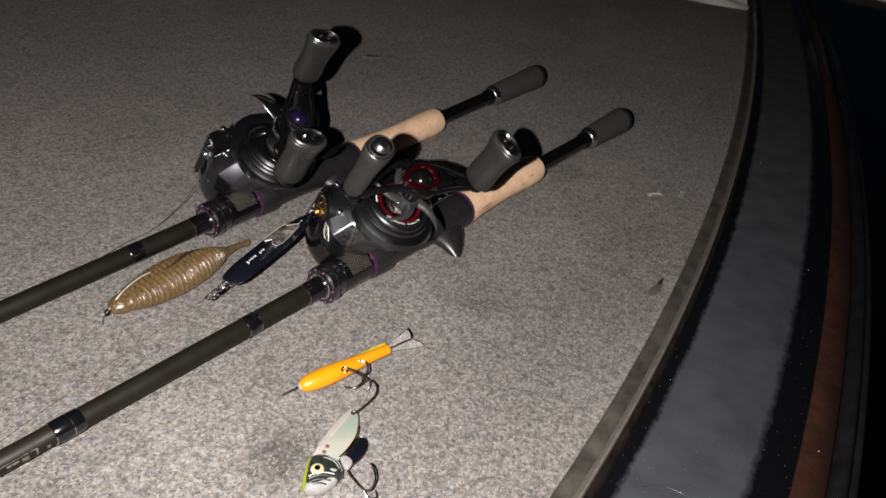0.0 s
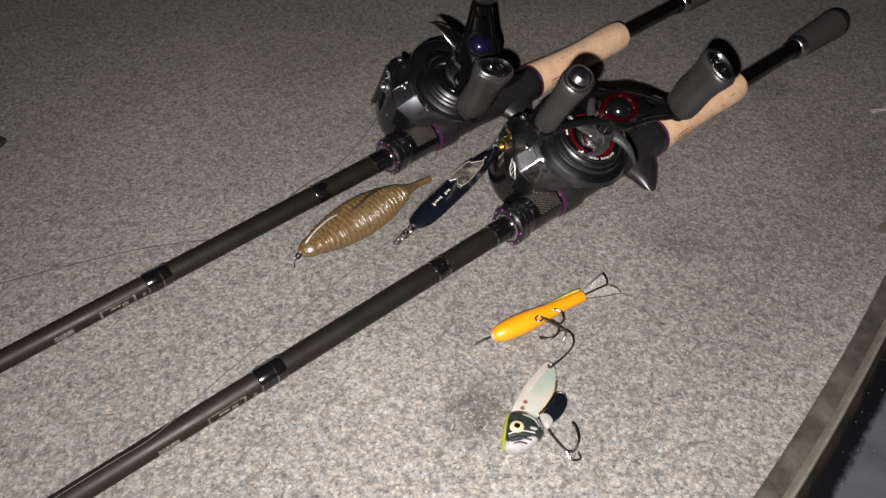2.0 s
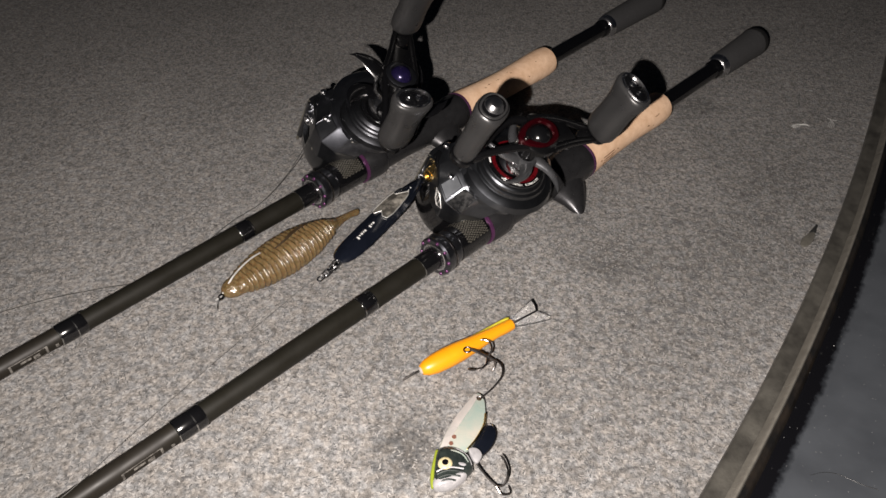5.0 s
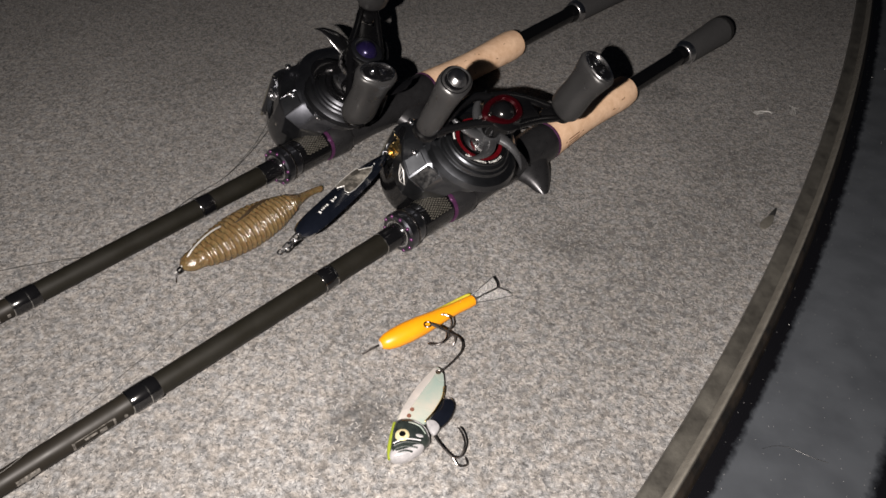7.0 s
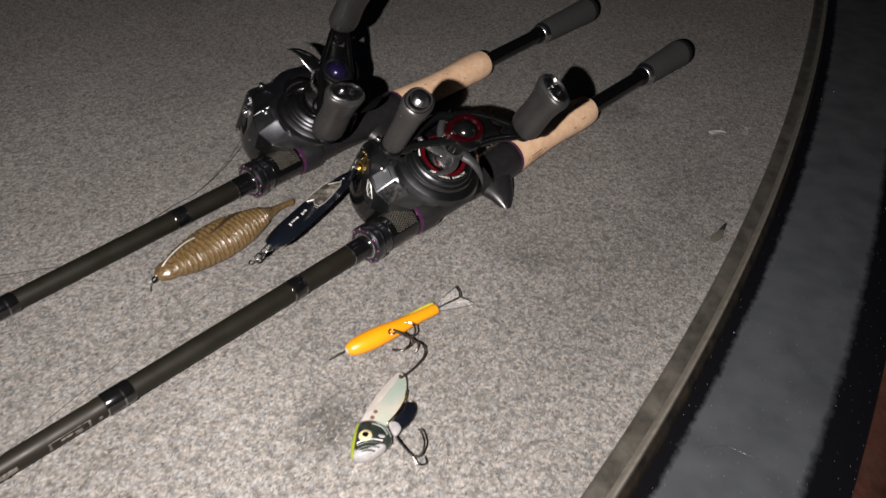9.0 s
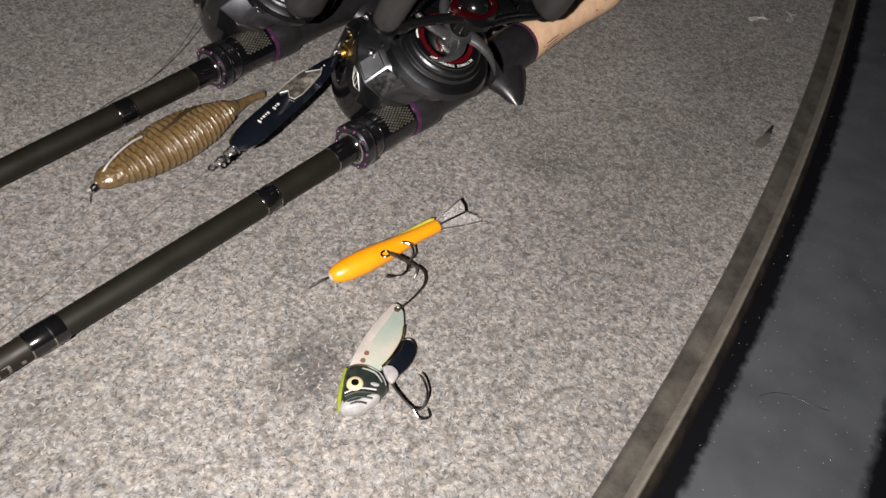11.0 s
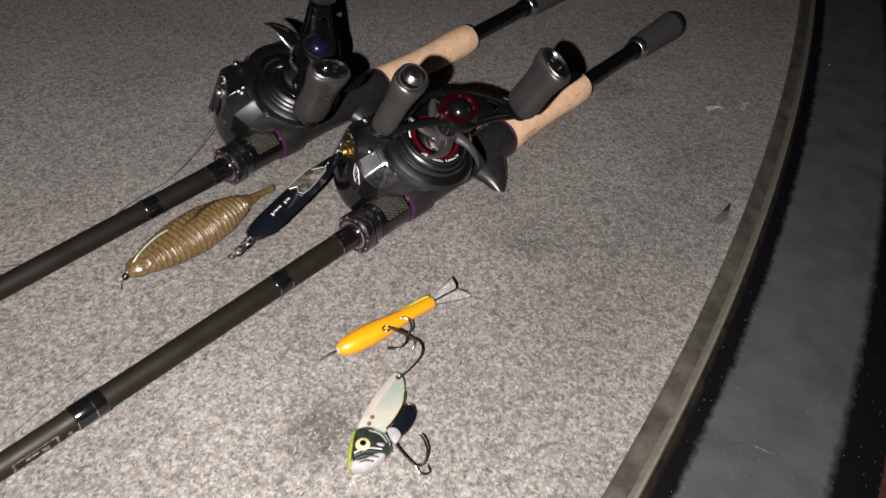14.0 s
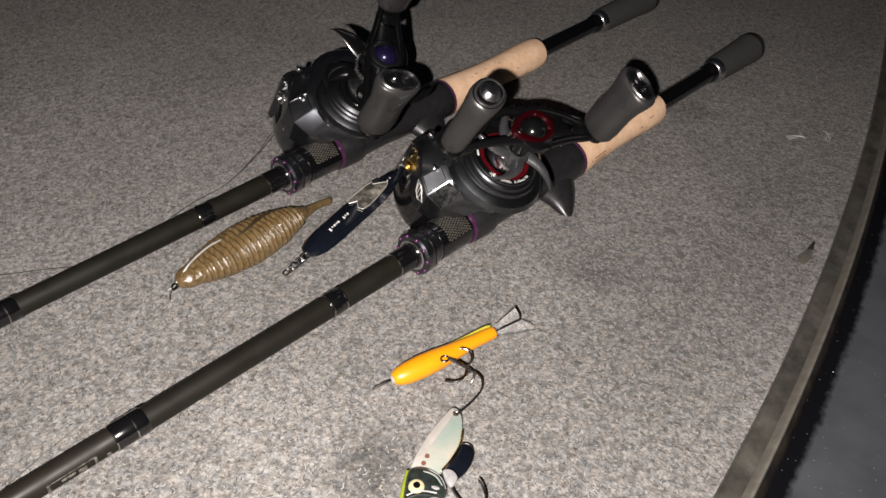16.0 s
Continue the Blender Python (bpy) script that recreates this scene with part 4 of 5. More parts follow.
        if domed:
            part("knob_screw", lathe([(98.0, 5.0), (98.6, 4.9), (101.2, 3.3), (101.6, 2.6), (101.5, 0.7)], 24, "Z", (kx, ky)), CHROME, knob, "domed chrome screw cap")
        else:
            c, sn = math.cos(knob_turn), math.sin(knob_turn)
            for off, r in ((-3.2, 1.5), (2.6, 2.0)):
                part("knob_screw", lathe([(98.1, r), (98.7, r * 0.9), (99.0, r * 0.5), (98.6, r * 0.25)], 14, "Z", (kx + off * c, ky + off * sn)), CHROME, knob, "small chrome screw")
            part("knob_bridge", slab([(p[0], p[1]) for p in ellipse(kx - 0.4 * c, ky - 0.4 * sn, 1.2, 3.8, 0, 14, knob_turn)], 98.1, 99.0, 0.3), DARK_CARBON, knob)
    if accent is RED:
        tear = [(p.x, p.y) for p in spline([(cx - 13, cy + 2.6, 0), (cx - 7, cy - 4.6, 0), (cx + 1, cy - 7.4, 0), (cx + 9, cy - 6, 0), (cx + 12.6, cy + 0.6, 0), (cx + 9, cy + 7.4, 0), (cx + 1, cy + 9.2, 0), (cx - 8, cy + 7.4, 0)], 5, True)]
        mid = (cx + 1.5, cy + 0.9)
        nut = part("handle_nut", rings(bmesh.new(), [[(mid[0] + (x - mid[0]) * k, mid[1] + (y - mid[1]) * k, z) for x, y in tear] for z, k in ((66.0, 1.0), (68.6, 1.0), (69.4, 0.93), (69.4, 0.72), (68.2, 0.66), (67.6, 0.3))]), MAROON, handle, "dark red teardrop nut cover", auto=30)
        part("nut_screw", lathe([(67.5, 1.3), (69.4, 1.3), (69.9, 0.9), (69.5, 0.4)], 14, "Z", (cx - 9.4, cy + 2.0)), STEEL, nut, "small bright screw")
    else:
        nut = part("handle_nut", lathe([(67.6, 9.2), (68.4, 9.0), (69.0, 8.0), (69.0, 6.4), (68.4, 6.0)], 40, "Z", (cx, cy)), BLACK_PAINT, handle, "ringed nut cover")
    part("nut_cap", lathe([(68.4, 6.0), (70.0, 5.2), (71.6, 3.9), (72.2, 1.5)], 32, "Z", (cx, cy)), GLOSS_BLACK if accent is RED else accent, nut, "domed nut cap")
    bolt = cx - 11.5 * math.cos(turn), cy - 11.5 * math.sin(turn)
    part("lock_screw", lathe([(65, 2.1), (67.4, 2.1), (67.9, 1.4), (67.5, 0.7)], 14, "Z", bolt), CHROME, handle, "small retaining screw")
    return reel


fishing_reel(ROD_RED, "charcoal baitcasting reel with red rings and gold guide", RED, GUNMETAL, math.atan2(-27.2, 81), math.radians(193), (math.radians(74), math.radians(15)), WHITE_INK, 26.5, (50.0, 7.6), 42.7)
fishing_reel(ROD_VIOLET, "satin black baitcasting reel with a violet nut cap", PURPLE, BLACK_PAINT, math.atan2(60, 66), math.radians(104), (math.radians(-20), math.radians(-22)), GREY_INK, 33, (53.0, 8.5), 44.0)


# ---- lures ----
def soft_bait():
    """A ribbed soft plastic bait on its belly, X from nose to tail."""
    a, b = Vector((-0.1065, 0.336, 0)), Vector((-0.0505, 0.417, 0))
    length = (b - a).length * 1000
    bait = root("soft_bait", look_along(a, b), "brown ribbed soft plastic bait with a hook buried in it", "lure")
    secs, n = [], 230
    for i in range(n + 1):
        x = length * 0.80 * i / n
        t = x / (length * 0.80)
        w = 2.6 + 9.6 * math.sin(math.pi * (0.02 + 0.98 * t) ** 1.08) ** 0.85 if t > 0.03 else 2.2 + 40 * t
        if t < 0.16:
            w = max(w, 6.4 * math.sqrt(max(1 - ((t - 0.11) / 0.115) ** 2, 0.04)))
        rib = 0.0
        if 0.14 < t < 0.93:
            ph = (t - 0.14) / 0.79 * 20 + 0.05 * math.sin(t * 31)
            rib = 2.0 * (0.5 - 0.5 * math.cos(TAU * ph)) ** 0.6 - 1.2
        w = w + rib
        h = 0.70 * w + 0.3
        ring = []
        for k in range(36):
            q = TAU * k / 36
            uneven = 1 + 0.014 * math.sin(3 * q + x * 0.35) * math.sin(x * 0.9 + q) + 0.008 * math.sin(7 * q + x * 1.7)
            y, z = w * math.cos(q) * uneven, h * math.sin(q) * uneven
            if z > 0:
                z *= 1.05
                if 0.1 < t < 0.75:
                    z -= 1.3 * math.exp(-((y + 0.5) / 1.1) ** 2)
            ring.append((x, y, max(z + 8.0 - 0.2, 0.2) if z < 0 else z + 7.8))
        secs.append(ring)
    part("body", rings(bmesh.new(), secs), BAIT, bait, "ribbed translucent brown body", auto=80)
    tail = []
    for i in range(16):
        t = i / 15
        x = length * (0.76 + 0.24 * t)
        w = 2.6 * (1 - t) ** 1.5 + 1.6 + 2.4 * max(0, t - 0.75)
        if i == 15:
            w *= 0.5
        y = 2.2 * math.sin(t * 2.4)
        tail.append([(x, y + w * math.cos(TAU * k / 20), 6.5 - 3 * t + 0.75 * (w if t < 0.6 else 2.6) * math.sin(TAU * k / 20)) for k in range(20)])
    part("tail", rings(bmesh.new(), tail), BAIT, bait, "thin flat tail")
    part("hook", tube(spline([(-5, 0.2, 7), (-2, 0, 7.4), (2, 0.2, 10.0), (8, 0.3, 14.6), (15, 0.4, 17.3), (21, 0.3, 18.6), (26, 0.1, 18.6)], 6), 0.46, 8), BRIGHT_WIRE, bait, "bright hook shank along the back")
    part("slit", tube(spline([(34, -1.6, 17.3), (42, -0.8, 17.9), (48, 1.2, 17.6), (57, 3.4, 15.8), (63, 4.0, 14.2)], 5), lambda t: 0.25 + 0.65 * math.sin(math.pi * t), 6), SLIT, bait, "dark slit in the back")
    part("eyelet", tube([(-1.6 + 1.4 * math.cos(TAU * k / 14), 0, 7 + 1.5 * math.sin(TAU * k / 14)) for k in range(14)], 0.6, 8, closed=True), GLOSS_BLACK, bait, "dark hook eye")
    part("knot", tube(spline([(-2.6, -1, 6), (-4, 1, 4), (-3.4, 2, 2), (-5, 0, 0.6)], 4), 0.35, 6), CHROME, bait, "wisp of clear line")


def look_along(a, b, z=0.0):
    """A pose at a, with X towards b and Z as near up as can be."""
    d = (Vector(b) - Vector(a)).normalized()
    side = Vector((0, 0, 1)).cross(d).normalized()
    up = d.cross(side)
    return Matrix(((d.x, side.x, up.x, a[0]), (d.y, side.y, up.y, a[1]), (d.z, side.z, up.z, a[2] + z), (0, 0, 0, 1)))


soft_bait()


def spoon():
    """A long metal jig held in the air between its line and the hook caught on the reel."""
    a, b = Vector((-0.0468, 0.3425, 0.029)), Vector((-0.0135, 0.4100, 0.0335))
    n = (b - a).length * 1000
    jig = root("metal_jig", look_along(a, b), "navy faceted metal jig hooked on to a reel", "lure")
    secs = []
    prof = ((0, 2.2, 1.2), (0.025, 4.2, 2.0), (0.08, 5.7, 2.8), (0.18, 6.3, 3.3), (0.45, 6.4, 3.4), (0.62, 6.1, 3.2), (0.78, 5.2, 2.8), (0.92, 3.4, 2.0), (1.0, 1.6, 1.1))
    for t, w, h in prof:
        secs.append([(n * t, 1.14 * w * c, 1.2 * h * s) for c, s in ((1, 0), (0.72, 0.62), (0.1, 1), (-0.1, 1), (-0.72, 0.62), (-1, 0), (-0.72, -0.62), (0, -1), (0.72, -0.62))])
    body = part("body", rings(bmesh.new(), secs), NAVY, jig, "dark navy faceted body", auto=25)
    frame_pts = [(0.51, 0.3), (0.47, 2.6), (0.49, 5.0), (0.56, 5.5), (0.67, 5.2), (0.74, 4.4), (0.72, 2.2), (0.75, 0.2), (0.80, -2.4), (0.76, -3.8), (0.64, -4.9), (0.54, -5.2), (0.48, -4.6), (0.47, -2.4)]
    face = lambda t, y: 4.2 - 0.034 * abs(y) ** 2.2 - 9.0 * max(0, t - 0.62) ** 1.6
    mir = bmesh.new()
    hub = mir.verts.new((n * 0.63, 0.2, face(0.63, 0.2) + 0.25))
    rim = [mir.verts.new((n * t, y, face(t, y) + 0.15)) for t, y in frame_pts]
    for k in range(len(rim)):
        mir.faces.new((hub, rim[k], rim[(k + 1) % len(rim)]))
    part("mirror_patch", mir, MIRROR, body, "polished metal patch", auto=8)
    part("patch_edge", tube([(n * t, y, face(t, y) + 0.2) for t, y in frame_pts], 0.26, 6, closed=True), BRIGHT_WIRE, body, "bright bevelled edge of the patch")
    part("keel_line", tube([(n * 0.03, 0, 2.4), (n * 0.2, 0.1, 4.0), (n * 0.46, 0.2, 4.1)], 0.16, 6), STEEL, body, "bright keel line")
    for x, w, h in ((15.2, 0.7, 2.4), (17.2, 0.5, 1.2), (18.6, 0.9, 1.4), (20.4, 0.5, 1.2), (21.6, 0.8, 1.5), (25.6, 0.6, 2.2), (27.2, 0.5, 1.3), (28.5, 0.9, 1.6), (61.5, 0.8, 1.2), (64, 0.6, 1.0)):
        part("mark", block((x, x + w), (-0.6 - 0.65 * h, -0.6), (2.6 if x < 40 else 1.2, 4.15 if x < 40 else 2.9), 0), WHITE_INK, body, "pale printed mark", smooth=False)
    # ring, snap and swivel at the nose
    for x, r, tilt in ((-1.8, 2.3, 0.2), (-5.4, 2.0, 1.2), (-8.6, 1.9, 0.3), (-11.6, 1.7, 1.3), (-14.4, 1.5, 0.4)):
        part("link", tube([(x + r * math.cos(TAU * k / 14), r * 0.75 * math.sin(TAU * k / 14) * math.cos(tilt), r * 0.8 * math.sin(TAU * k / 14) * math.sin(tilt)) for k in range(14)], 0.5, 6, closed=True), CHROME, jig, "bright snap and swivel link")
    part("swivel_barrel", tube([(-8.8, 0, 0), (-6.2, 0.1, 0.1)], 1.1, 10), CHROME, jig, "swivel barrel")
    part("split_ring", tube([(n + 2 + 2.4 * math.cos(TAU * k / 18), 2.0 * math.sin(TAU * k / 18), 1.2 * math.sin(TAU * k / 18)) for k in range(18)], 0.5, 6, closed=True), CHROME, jig, "split ring at the tail")
    part("hook", tube(spline([(n + 3, 0, 0), (n + 8, 0.5, 3), (n + 15, 0, 8), (n + 21, -1, 10), (n + 24, -3, 7), (n + 22, -5, 3), (n + 17, -5.5, 1)], 6), lambda t: 0.75 - 0.35 * max(0, t - 0.8), 8), STEEL, jig, "steel hook caught on the reel's frame")


spoon()


def hook_wire(points, r=0.7, per=6):
    return tube(spline(points, per), lambda t: r * (1 if t < 0.88 else max(0.15, 1 - (t - 0.88) / 0.13)), 8)


def jigging_minnow():
    """An orange hard minnow lying on its side."""
    a, b = Vector((-0.0012, 0.2955, 0.0058)), Vector((0.0410, 0.3300, 0.0058))
    n = (b - a).length * 1000
    jig = root("jigging_minnow", look_along(a, b), "orange-yellow jigging minnow with a clear forked tail on its side", "lure")
    secs = []
    for t, r, cy in ((0, 1.2, 0.3), (0.015, 2.5, 0.2), (0.06, 3.9, 0.1), (0.14, 4.8, 0), (0.26, 5.2, 0), (0.40, 5.0, 0), (0.55, 4.2, 0.1), (0.68, 3.5, 0.4), (0.80, 3.1, 0.5), (0.92, 3.1, 0.5), (0.985, 2.9, 0.5), (1.0, 2.0, 0.5)):
        secs.append([(n * t, cy + r * math.cos(TAU * k / 28), 0.95 * r * math.sin(TAU * k / 28)) for k in range(28)])
    body = part("body", rings(bmesh.new(), secs), ORANGE, jig, "glossy orange-yellow body")
    back = [[(n * t, 0.5 + r * math.cos(q), 0.95 * r * math.sin(q)) for q in (-0.9, -0.5, -0.1, 0.3, 0.62, 0.85)] for t, r in ((0.60, 3.95), (0.68, 3.95), (0.78, 4.15), (0.88, 4.35), (0.96, 4.3), (1.0, 3.4))]
    part("back_stripe", rings(bmesh.new(), back, closed=False, cap=False), LEMON, body, "yellow-green back stripe")
    keel = [[(n * t, cy + r * math.cos(q), 0.95 * r * math.sin(q)) for q in (-0.25, -0.05, 0.12, 0.26)] for t, r, cy in ((0.10, 4.55, 0), (0.26, 5.28, 0), (0.40, 5.08, 0), (0.55, 4.28, 0.1), (0.66, 3.68, 0.4))]
    part("seam_stripe", rings(bmesh.new(), keel, closed=False, cap=False), DARK_GREEN, body, "thin dark stripe along the back")
    part("nose_tip", lathe([(-0.4, 0.4), (-0.3, 0.9), (0.0, 1.5), (0.3, 1.9)], 20, centre=(0.2, 0)), BACK_WHITE, body, "bare white tip of the nose")
    fin = [(n - 3, 2.2), (n + 8, 5.2), (n + 18.5, 8.4), (n + 17.2, 3.5), (n + 14.5, 0.4), (n + 17.5, -4.2), (n + 17.2, -8.2), (n + 8, -5.6), (n - 2, -2.0)]
    f = part("tail_fin", slab(fin, -0.5, 0.5, 0.25), FIN, jig, "clear plastic forked tail fin", smooth=False)
    f.visible_shadow = False
    part("fin_rib", tube([(n - 1, 0.3, 0.3), (n + 8, 0.4, 0.5), (n + 15, 0.4, 0.5)], 0.45, 6), STEEL, f, "wire through the fin")
    part("fin_edge", tube([(n + 15, 0.4, 0.5), (n + 17.2, 3.6, 0.5), (n + 18.4, 8.2, 0.5)], 0.5, 6), GLOSS_BLACK, f, "dark edge of the fork")
    part("fin_edge", tube([(n + 15, 0.4, 0.5), (n + 17.5, -4.2, 0.5), (n + 17, -8.0, 0.5), (n + 8, -5.6, 0.5), (n - 1, -2.2, 0.5)], 0.24, 6), CHROME, f, "bright edge of the fork")
    part("fin_edge", tube([(n - 1, 2.4, 0.5), (n + 8, 5.3, 0.5), (n + 18.4, 8.3, 0.5)], 0.22, 6), CHROME, f, "bright edge of the fork")
    part("nose_wire", tube(spline([(1.5, 0.2, 0), (-2.5, 0.5, -0.3), (-6, 0.9, -1.0), (-9, 1.2, -1.8)], 5), 0.5, 8), STEEL, jig, "wire eye at the nose")
    part("hanger", tube([(23.5 + 1.7 * math.cos(TAU * k / 14), -4.2 + 1.6 * math.sin(TAU * k / 14), 4.0) for k in range(14)], 0.45, 6, closed=True), STEEL, jig, "belly eye")
    treble = part("treble_hook", tube(spline([(24.5, -5.4, 4.8), (26.5, -8.2, 4.4), (28.4, -11.6, 3.9), (29.2, -13.2, 3.7)], 5), 0.75, 8), STEEL, jig, "dark treble hook")
    part("point", hook_wire([(28.8, -12.6, 3.8), (32.2, -11.6, 4.8), (34, -8, 5.8), (32.6, -5.4, 6.4), (30.6, -4.4, 6.6)], 0.5), STEEL, treble)
    part("point", hook_wire([(28.8, -12.6, 3.8), (26.2, -15.4, 2.6), (22.2, -15.6, 1.6), (19.4, -13, 0.8), (18.8, -11.2, 0.4)], 0.5), STEEL, treble)
    part("point", hook_wire([(28.8, -12.6, 3.8), (31.4, -14.4, 1.2), (31.4, -15.4, -1.8), (29, -16.4, -4.2)], 0.48), STEEL, treble)


jigging_minnow()


def blade_bait():
    """A minnow-shaped metal blade with a painted head, a spare blade and two hooks; X right, Y ahead."""
    bait = root("blade_bait", Matrix.Translation((0.020, 0.260, 0.0015)), "pearl-white fish-shaped blade bait with a dark green head and yellow eye", "lure")
    plate = [(p.x, p.y) for p in spline([(5.0, 25.2, 0), (8.2, 23.6, 0), (9.6, 18, 0), (9.6, 9, 0), (6.5, 0, 0), (2.0, -7, 0), (-4, -7.6, 0), (-8.6, -6.4, 0), (-7.2, 1, 0), (-4, 9.5, 0), (1, 19, 0)], 4, True)]
    body = part("body", slab(plate, 2.0, 4.2, 0.9), PEARL, bait, "pearl-white painted body")
    part("back_band", slab([(4.9, 24.6), (6.4, 23.4), (3.6, 17), (-0.6, 8), (-4.0, 0), (-5.8, -6.2), (-8.2, -6.2), (-6.8, 1), (-3.7, 9.5), (1.2, 18.8)], 4.0, 4.5, 0.2), BACK_WHITE, body, "pinkish white band along the back")
    edge = spline([(9.8, 14, 4.0), (9.4, 8, 4.0), (6.6, 0.6, 4.0), (3.0, -5.4, 4.0)], 6)
    part("belly_edge", tube(edge, 0.5, 6), GOLD, body, "thin golden belly edge")
    for x, y in ((-2.9, 0.2), (-3.9, -3.2)):
        part("line_hole", lathe([(3.9, 1.0), (4.62, 0.9), (4.58, 0.4)], 14, "Z", (x, y)), HOLE, body, "line hole in the back")
    part("tail_hole", lathe([(3.9, 1.3), (4.65, 1.2), (4.6, 0.6)], 14, "Z", (6.6, 22.0)), SLIT, body, "tail hole")
    head_pts = spline([(-9.2, -6.4, 0), (-3, -4.6, 0), (3.0, -7.6, 0), (6.0, -14.2, 0), (2.5, -19, 0), (-3.0, -23.2, 0), (-8.6, -24.4, 0), (-10.0, -18, 0)], 5, True)
    cen = Vector((-3, -14, 0))
    secs = []
    for z, k in ((0.2, 0.75), (1.2, 0.95), (2.6, 1.0), (4.2, 0.97), (5.6, 0.86), (6.5, 0.66), (6.9, 0.4), (7.0, 0.1)):
        secs.append([(cen.x + (p.x - cen.x) * k, cen.y + (p.y - cen.y) * k, z) for p in head_pts])
    head = part("head", rings(bmesh.new(), secs), DARK_GREEN, bait, "dark green lead head")
    jaw = []
    for z, k in ((0.1, 0.9), (1.5, 1.03), (4.0, 1.03), (5.2, 0.93), (5.9, 0.75), (6.2, 0.4)):
        jaw.append([(-2.5 + (p.x + 2.5) * k, -20 + (p.y + 20) * k, z) for p in spline([(-8.9, -19.6, 0), (-3, -17.2, 0), (3.4, -17.4, 0), (1.2, -20.6, 0), (-3.0, -23.6, 0), (-8.8, -24.6, 0)], 5, True)])
    part("jaw", rings(bmesh.new(), jaw), SILVER, head, "silver-white jaw")
    for pts in (((-8.4, -19.9, 6.0), (-4, -18.3, 7.0), (2.0, -17.9, 6.2)), ((-8.0, -21.7, 5.7), (-4, -20.1, 6.6), (1.2, -19.9, 5.9)), ((-7.6, -23.4, 5.2), (-4, -22.0, 6.2), (-0.6, -21.8, 5.6))):
        part("gill_line", tube(spline(pts, 6), 0.42, 6), DARK_GREEN, head, "dark line on the jaw")
    for pts in (((-8.6, -18.7, 6.0), (-4, -16.9, 7.1), (2.2, -16.5, 6.3)),):
        part("pale_line", tube(spline(pts, 6), 0.34, 6), SILVER, head, "white line above the jaw")
    part("crown_line", tube(spline([(-8.6, -9.4, 4.8), (-4, -8.2, 6.1), (1.0, -9.6, 6.2), (3.8, -13.0, 5.6)], 6), 0.5, 6), PEARL, head, "grey-green line over the head")
    part("cheek_mark", slab([(p[0], p[1]) for p in ellipse(1.4, -14.6, 1.7, 0.75, 0, 16, -0.1)], 5.4, 6.95, 0.3), SILVER, head, "white cheek mark")
    part("brow", tube(spline([(-5.6, -6.4, 4.6), (-1, -7.0, 5.6), (3.2, -9.4, 5.0), (5.2, -13.2, 4.4)], 6), 0.42, 6), SILVER, head, "pale edge of the gill plate")
    part("nose_edge", tube(spline([(-9.4, -7, 3.4), (-10.0, -14, 3.6), (-10.2, -20, 3.2), (-9.4, -24.2, 2.6)], 6), 0.95, 8), LIME, head, "lime-yellow back edge")
    eye = part("eye", lathe([(5.4, 3.1), (6.9, 3.0), (7.5, 2.5), (7.7, 1.5), (7.6, 0.4)], 28, "Z", (-5.4, -15.0)), EYE_YELLOW, head, "pale yellow eye")
    part("pupil", lathe([(7.5, 1.45), (7.85, 1.3), (8.0, 0.8), (8.0, 0.1)], 20, "Z", (-5.4, -15.0)), GLOSS_BLACK, eye, "black pupil")
    part("spare_blade", slab([(p[0], p[1]) for p in ellipse(9.0, 1.2, 5.0, 9.6, 0, 28, -0.42)], 0.4, 1.9, 0.7), NAVY, bait, "dark polished spare blade")
    part("blade_rim", tube([Vector(p) for p in ellipse(9.0, 1.2, 4.9, 9.5, 1.6, 36, -0.42)], 0.35, 6, closed=True), STEEL, bait, "bright rim of the spare blade")
    part("tab", slab([(p.x, p.y) for p in spline([(3.6, -5.8, 0), (7.0, -5.2, 0), (9.4, -8.2, 0), (7.6, -12.2, 0), (5.2, -10.5, 0)], 4, True)], 3.4, 5.6, 0.8), SILVER, bait, "white lead tab")
    belly = part("belly_hook", tube(spline([(7.0, -11, 4.2), (9.0, -14.2, 3.8), (13.0, -18.6, 3.2), (15.6, -21.0, 3.0)], 5), 0.48, 8), STEEL, bait, "dark double hook at the belly")
    part("point", hook_wire([(15.6, -21.0, 3.0), (18.6, -21.4, 4.4), (20.2, -17.0, 6.6), (18.6, -12.0, 7.6), (16.6, -9.6, 7.8)], 0.45), STEEL, belly)
    part("point", hook_wire([(15.6, -21.0, 3.0), (18.0, -23.6, 1.4), (21.6, -22.2, 0.6), (20.6, -18.4, 0.4)], 0.45), STEEL, belly)
    part("tail_hook", hook_wire([(7.4, 21.8, 4.8), (10.0, 25.0, 4.6), (13.6, 30.2, 4.6), (16.4, 36.0, 4.8), (16.0, 41.5, 5.2), (12.6, 44.4, 5.4), (9.6, 42.8, 5.2), (8.4, 40.0, 5.0)], 0.45), STEEL, bait, "long dark tail hook")
    part("tail_ring", tube([(6.9 + 1.6 * math.cos(TAU * k / 16), 22.2, 3.6 + 1.6 * math.sin(TAU * k / 16)) for k in range(16)], 0.35, 6, closed=True), STEEL, bait, "small ring at the tail")


blade_bait()

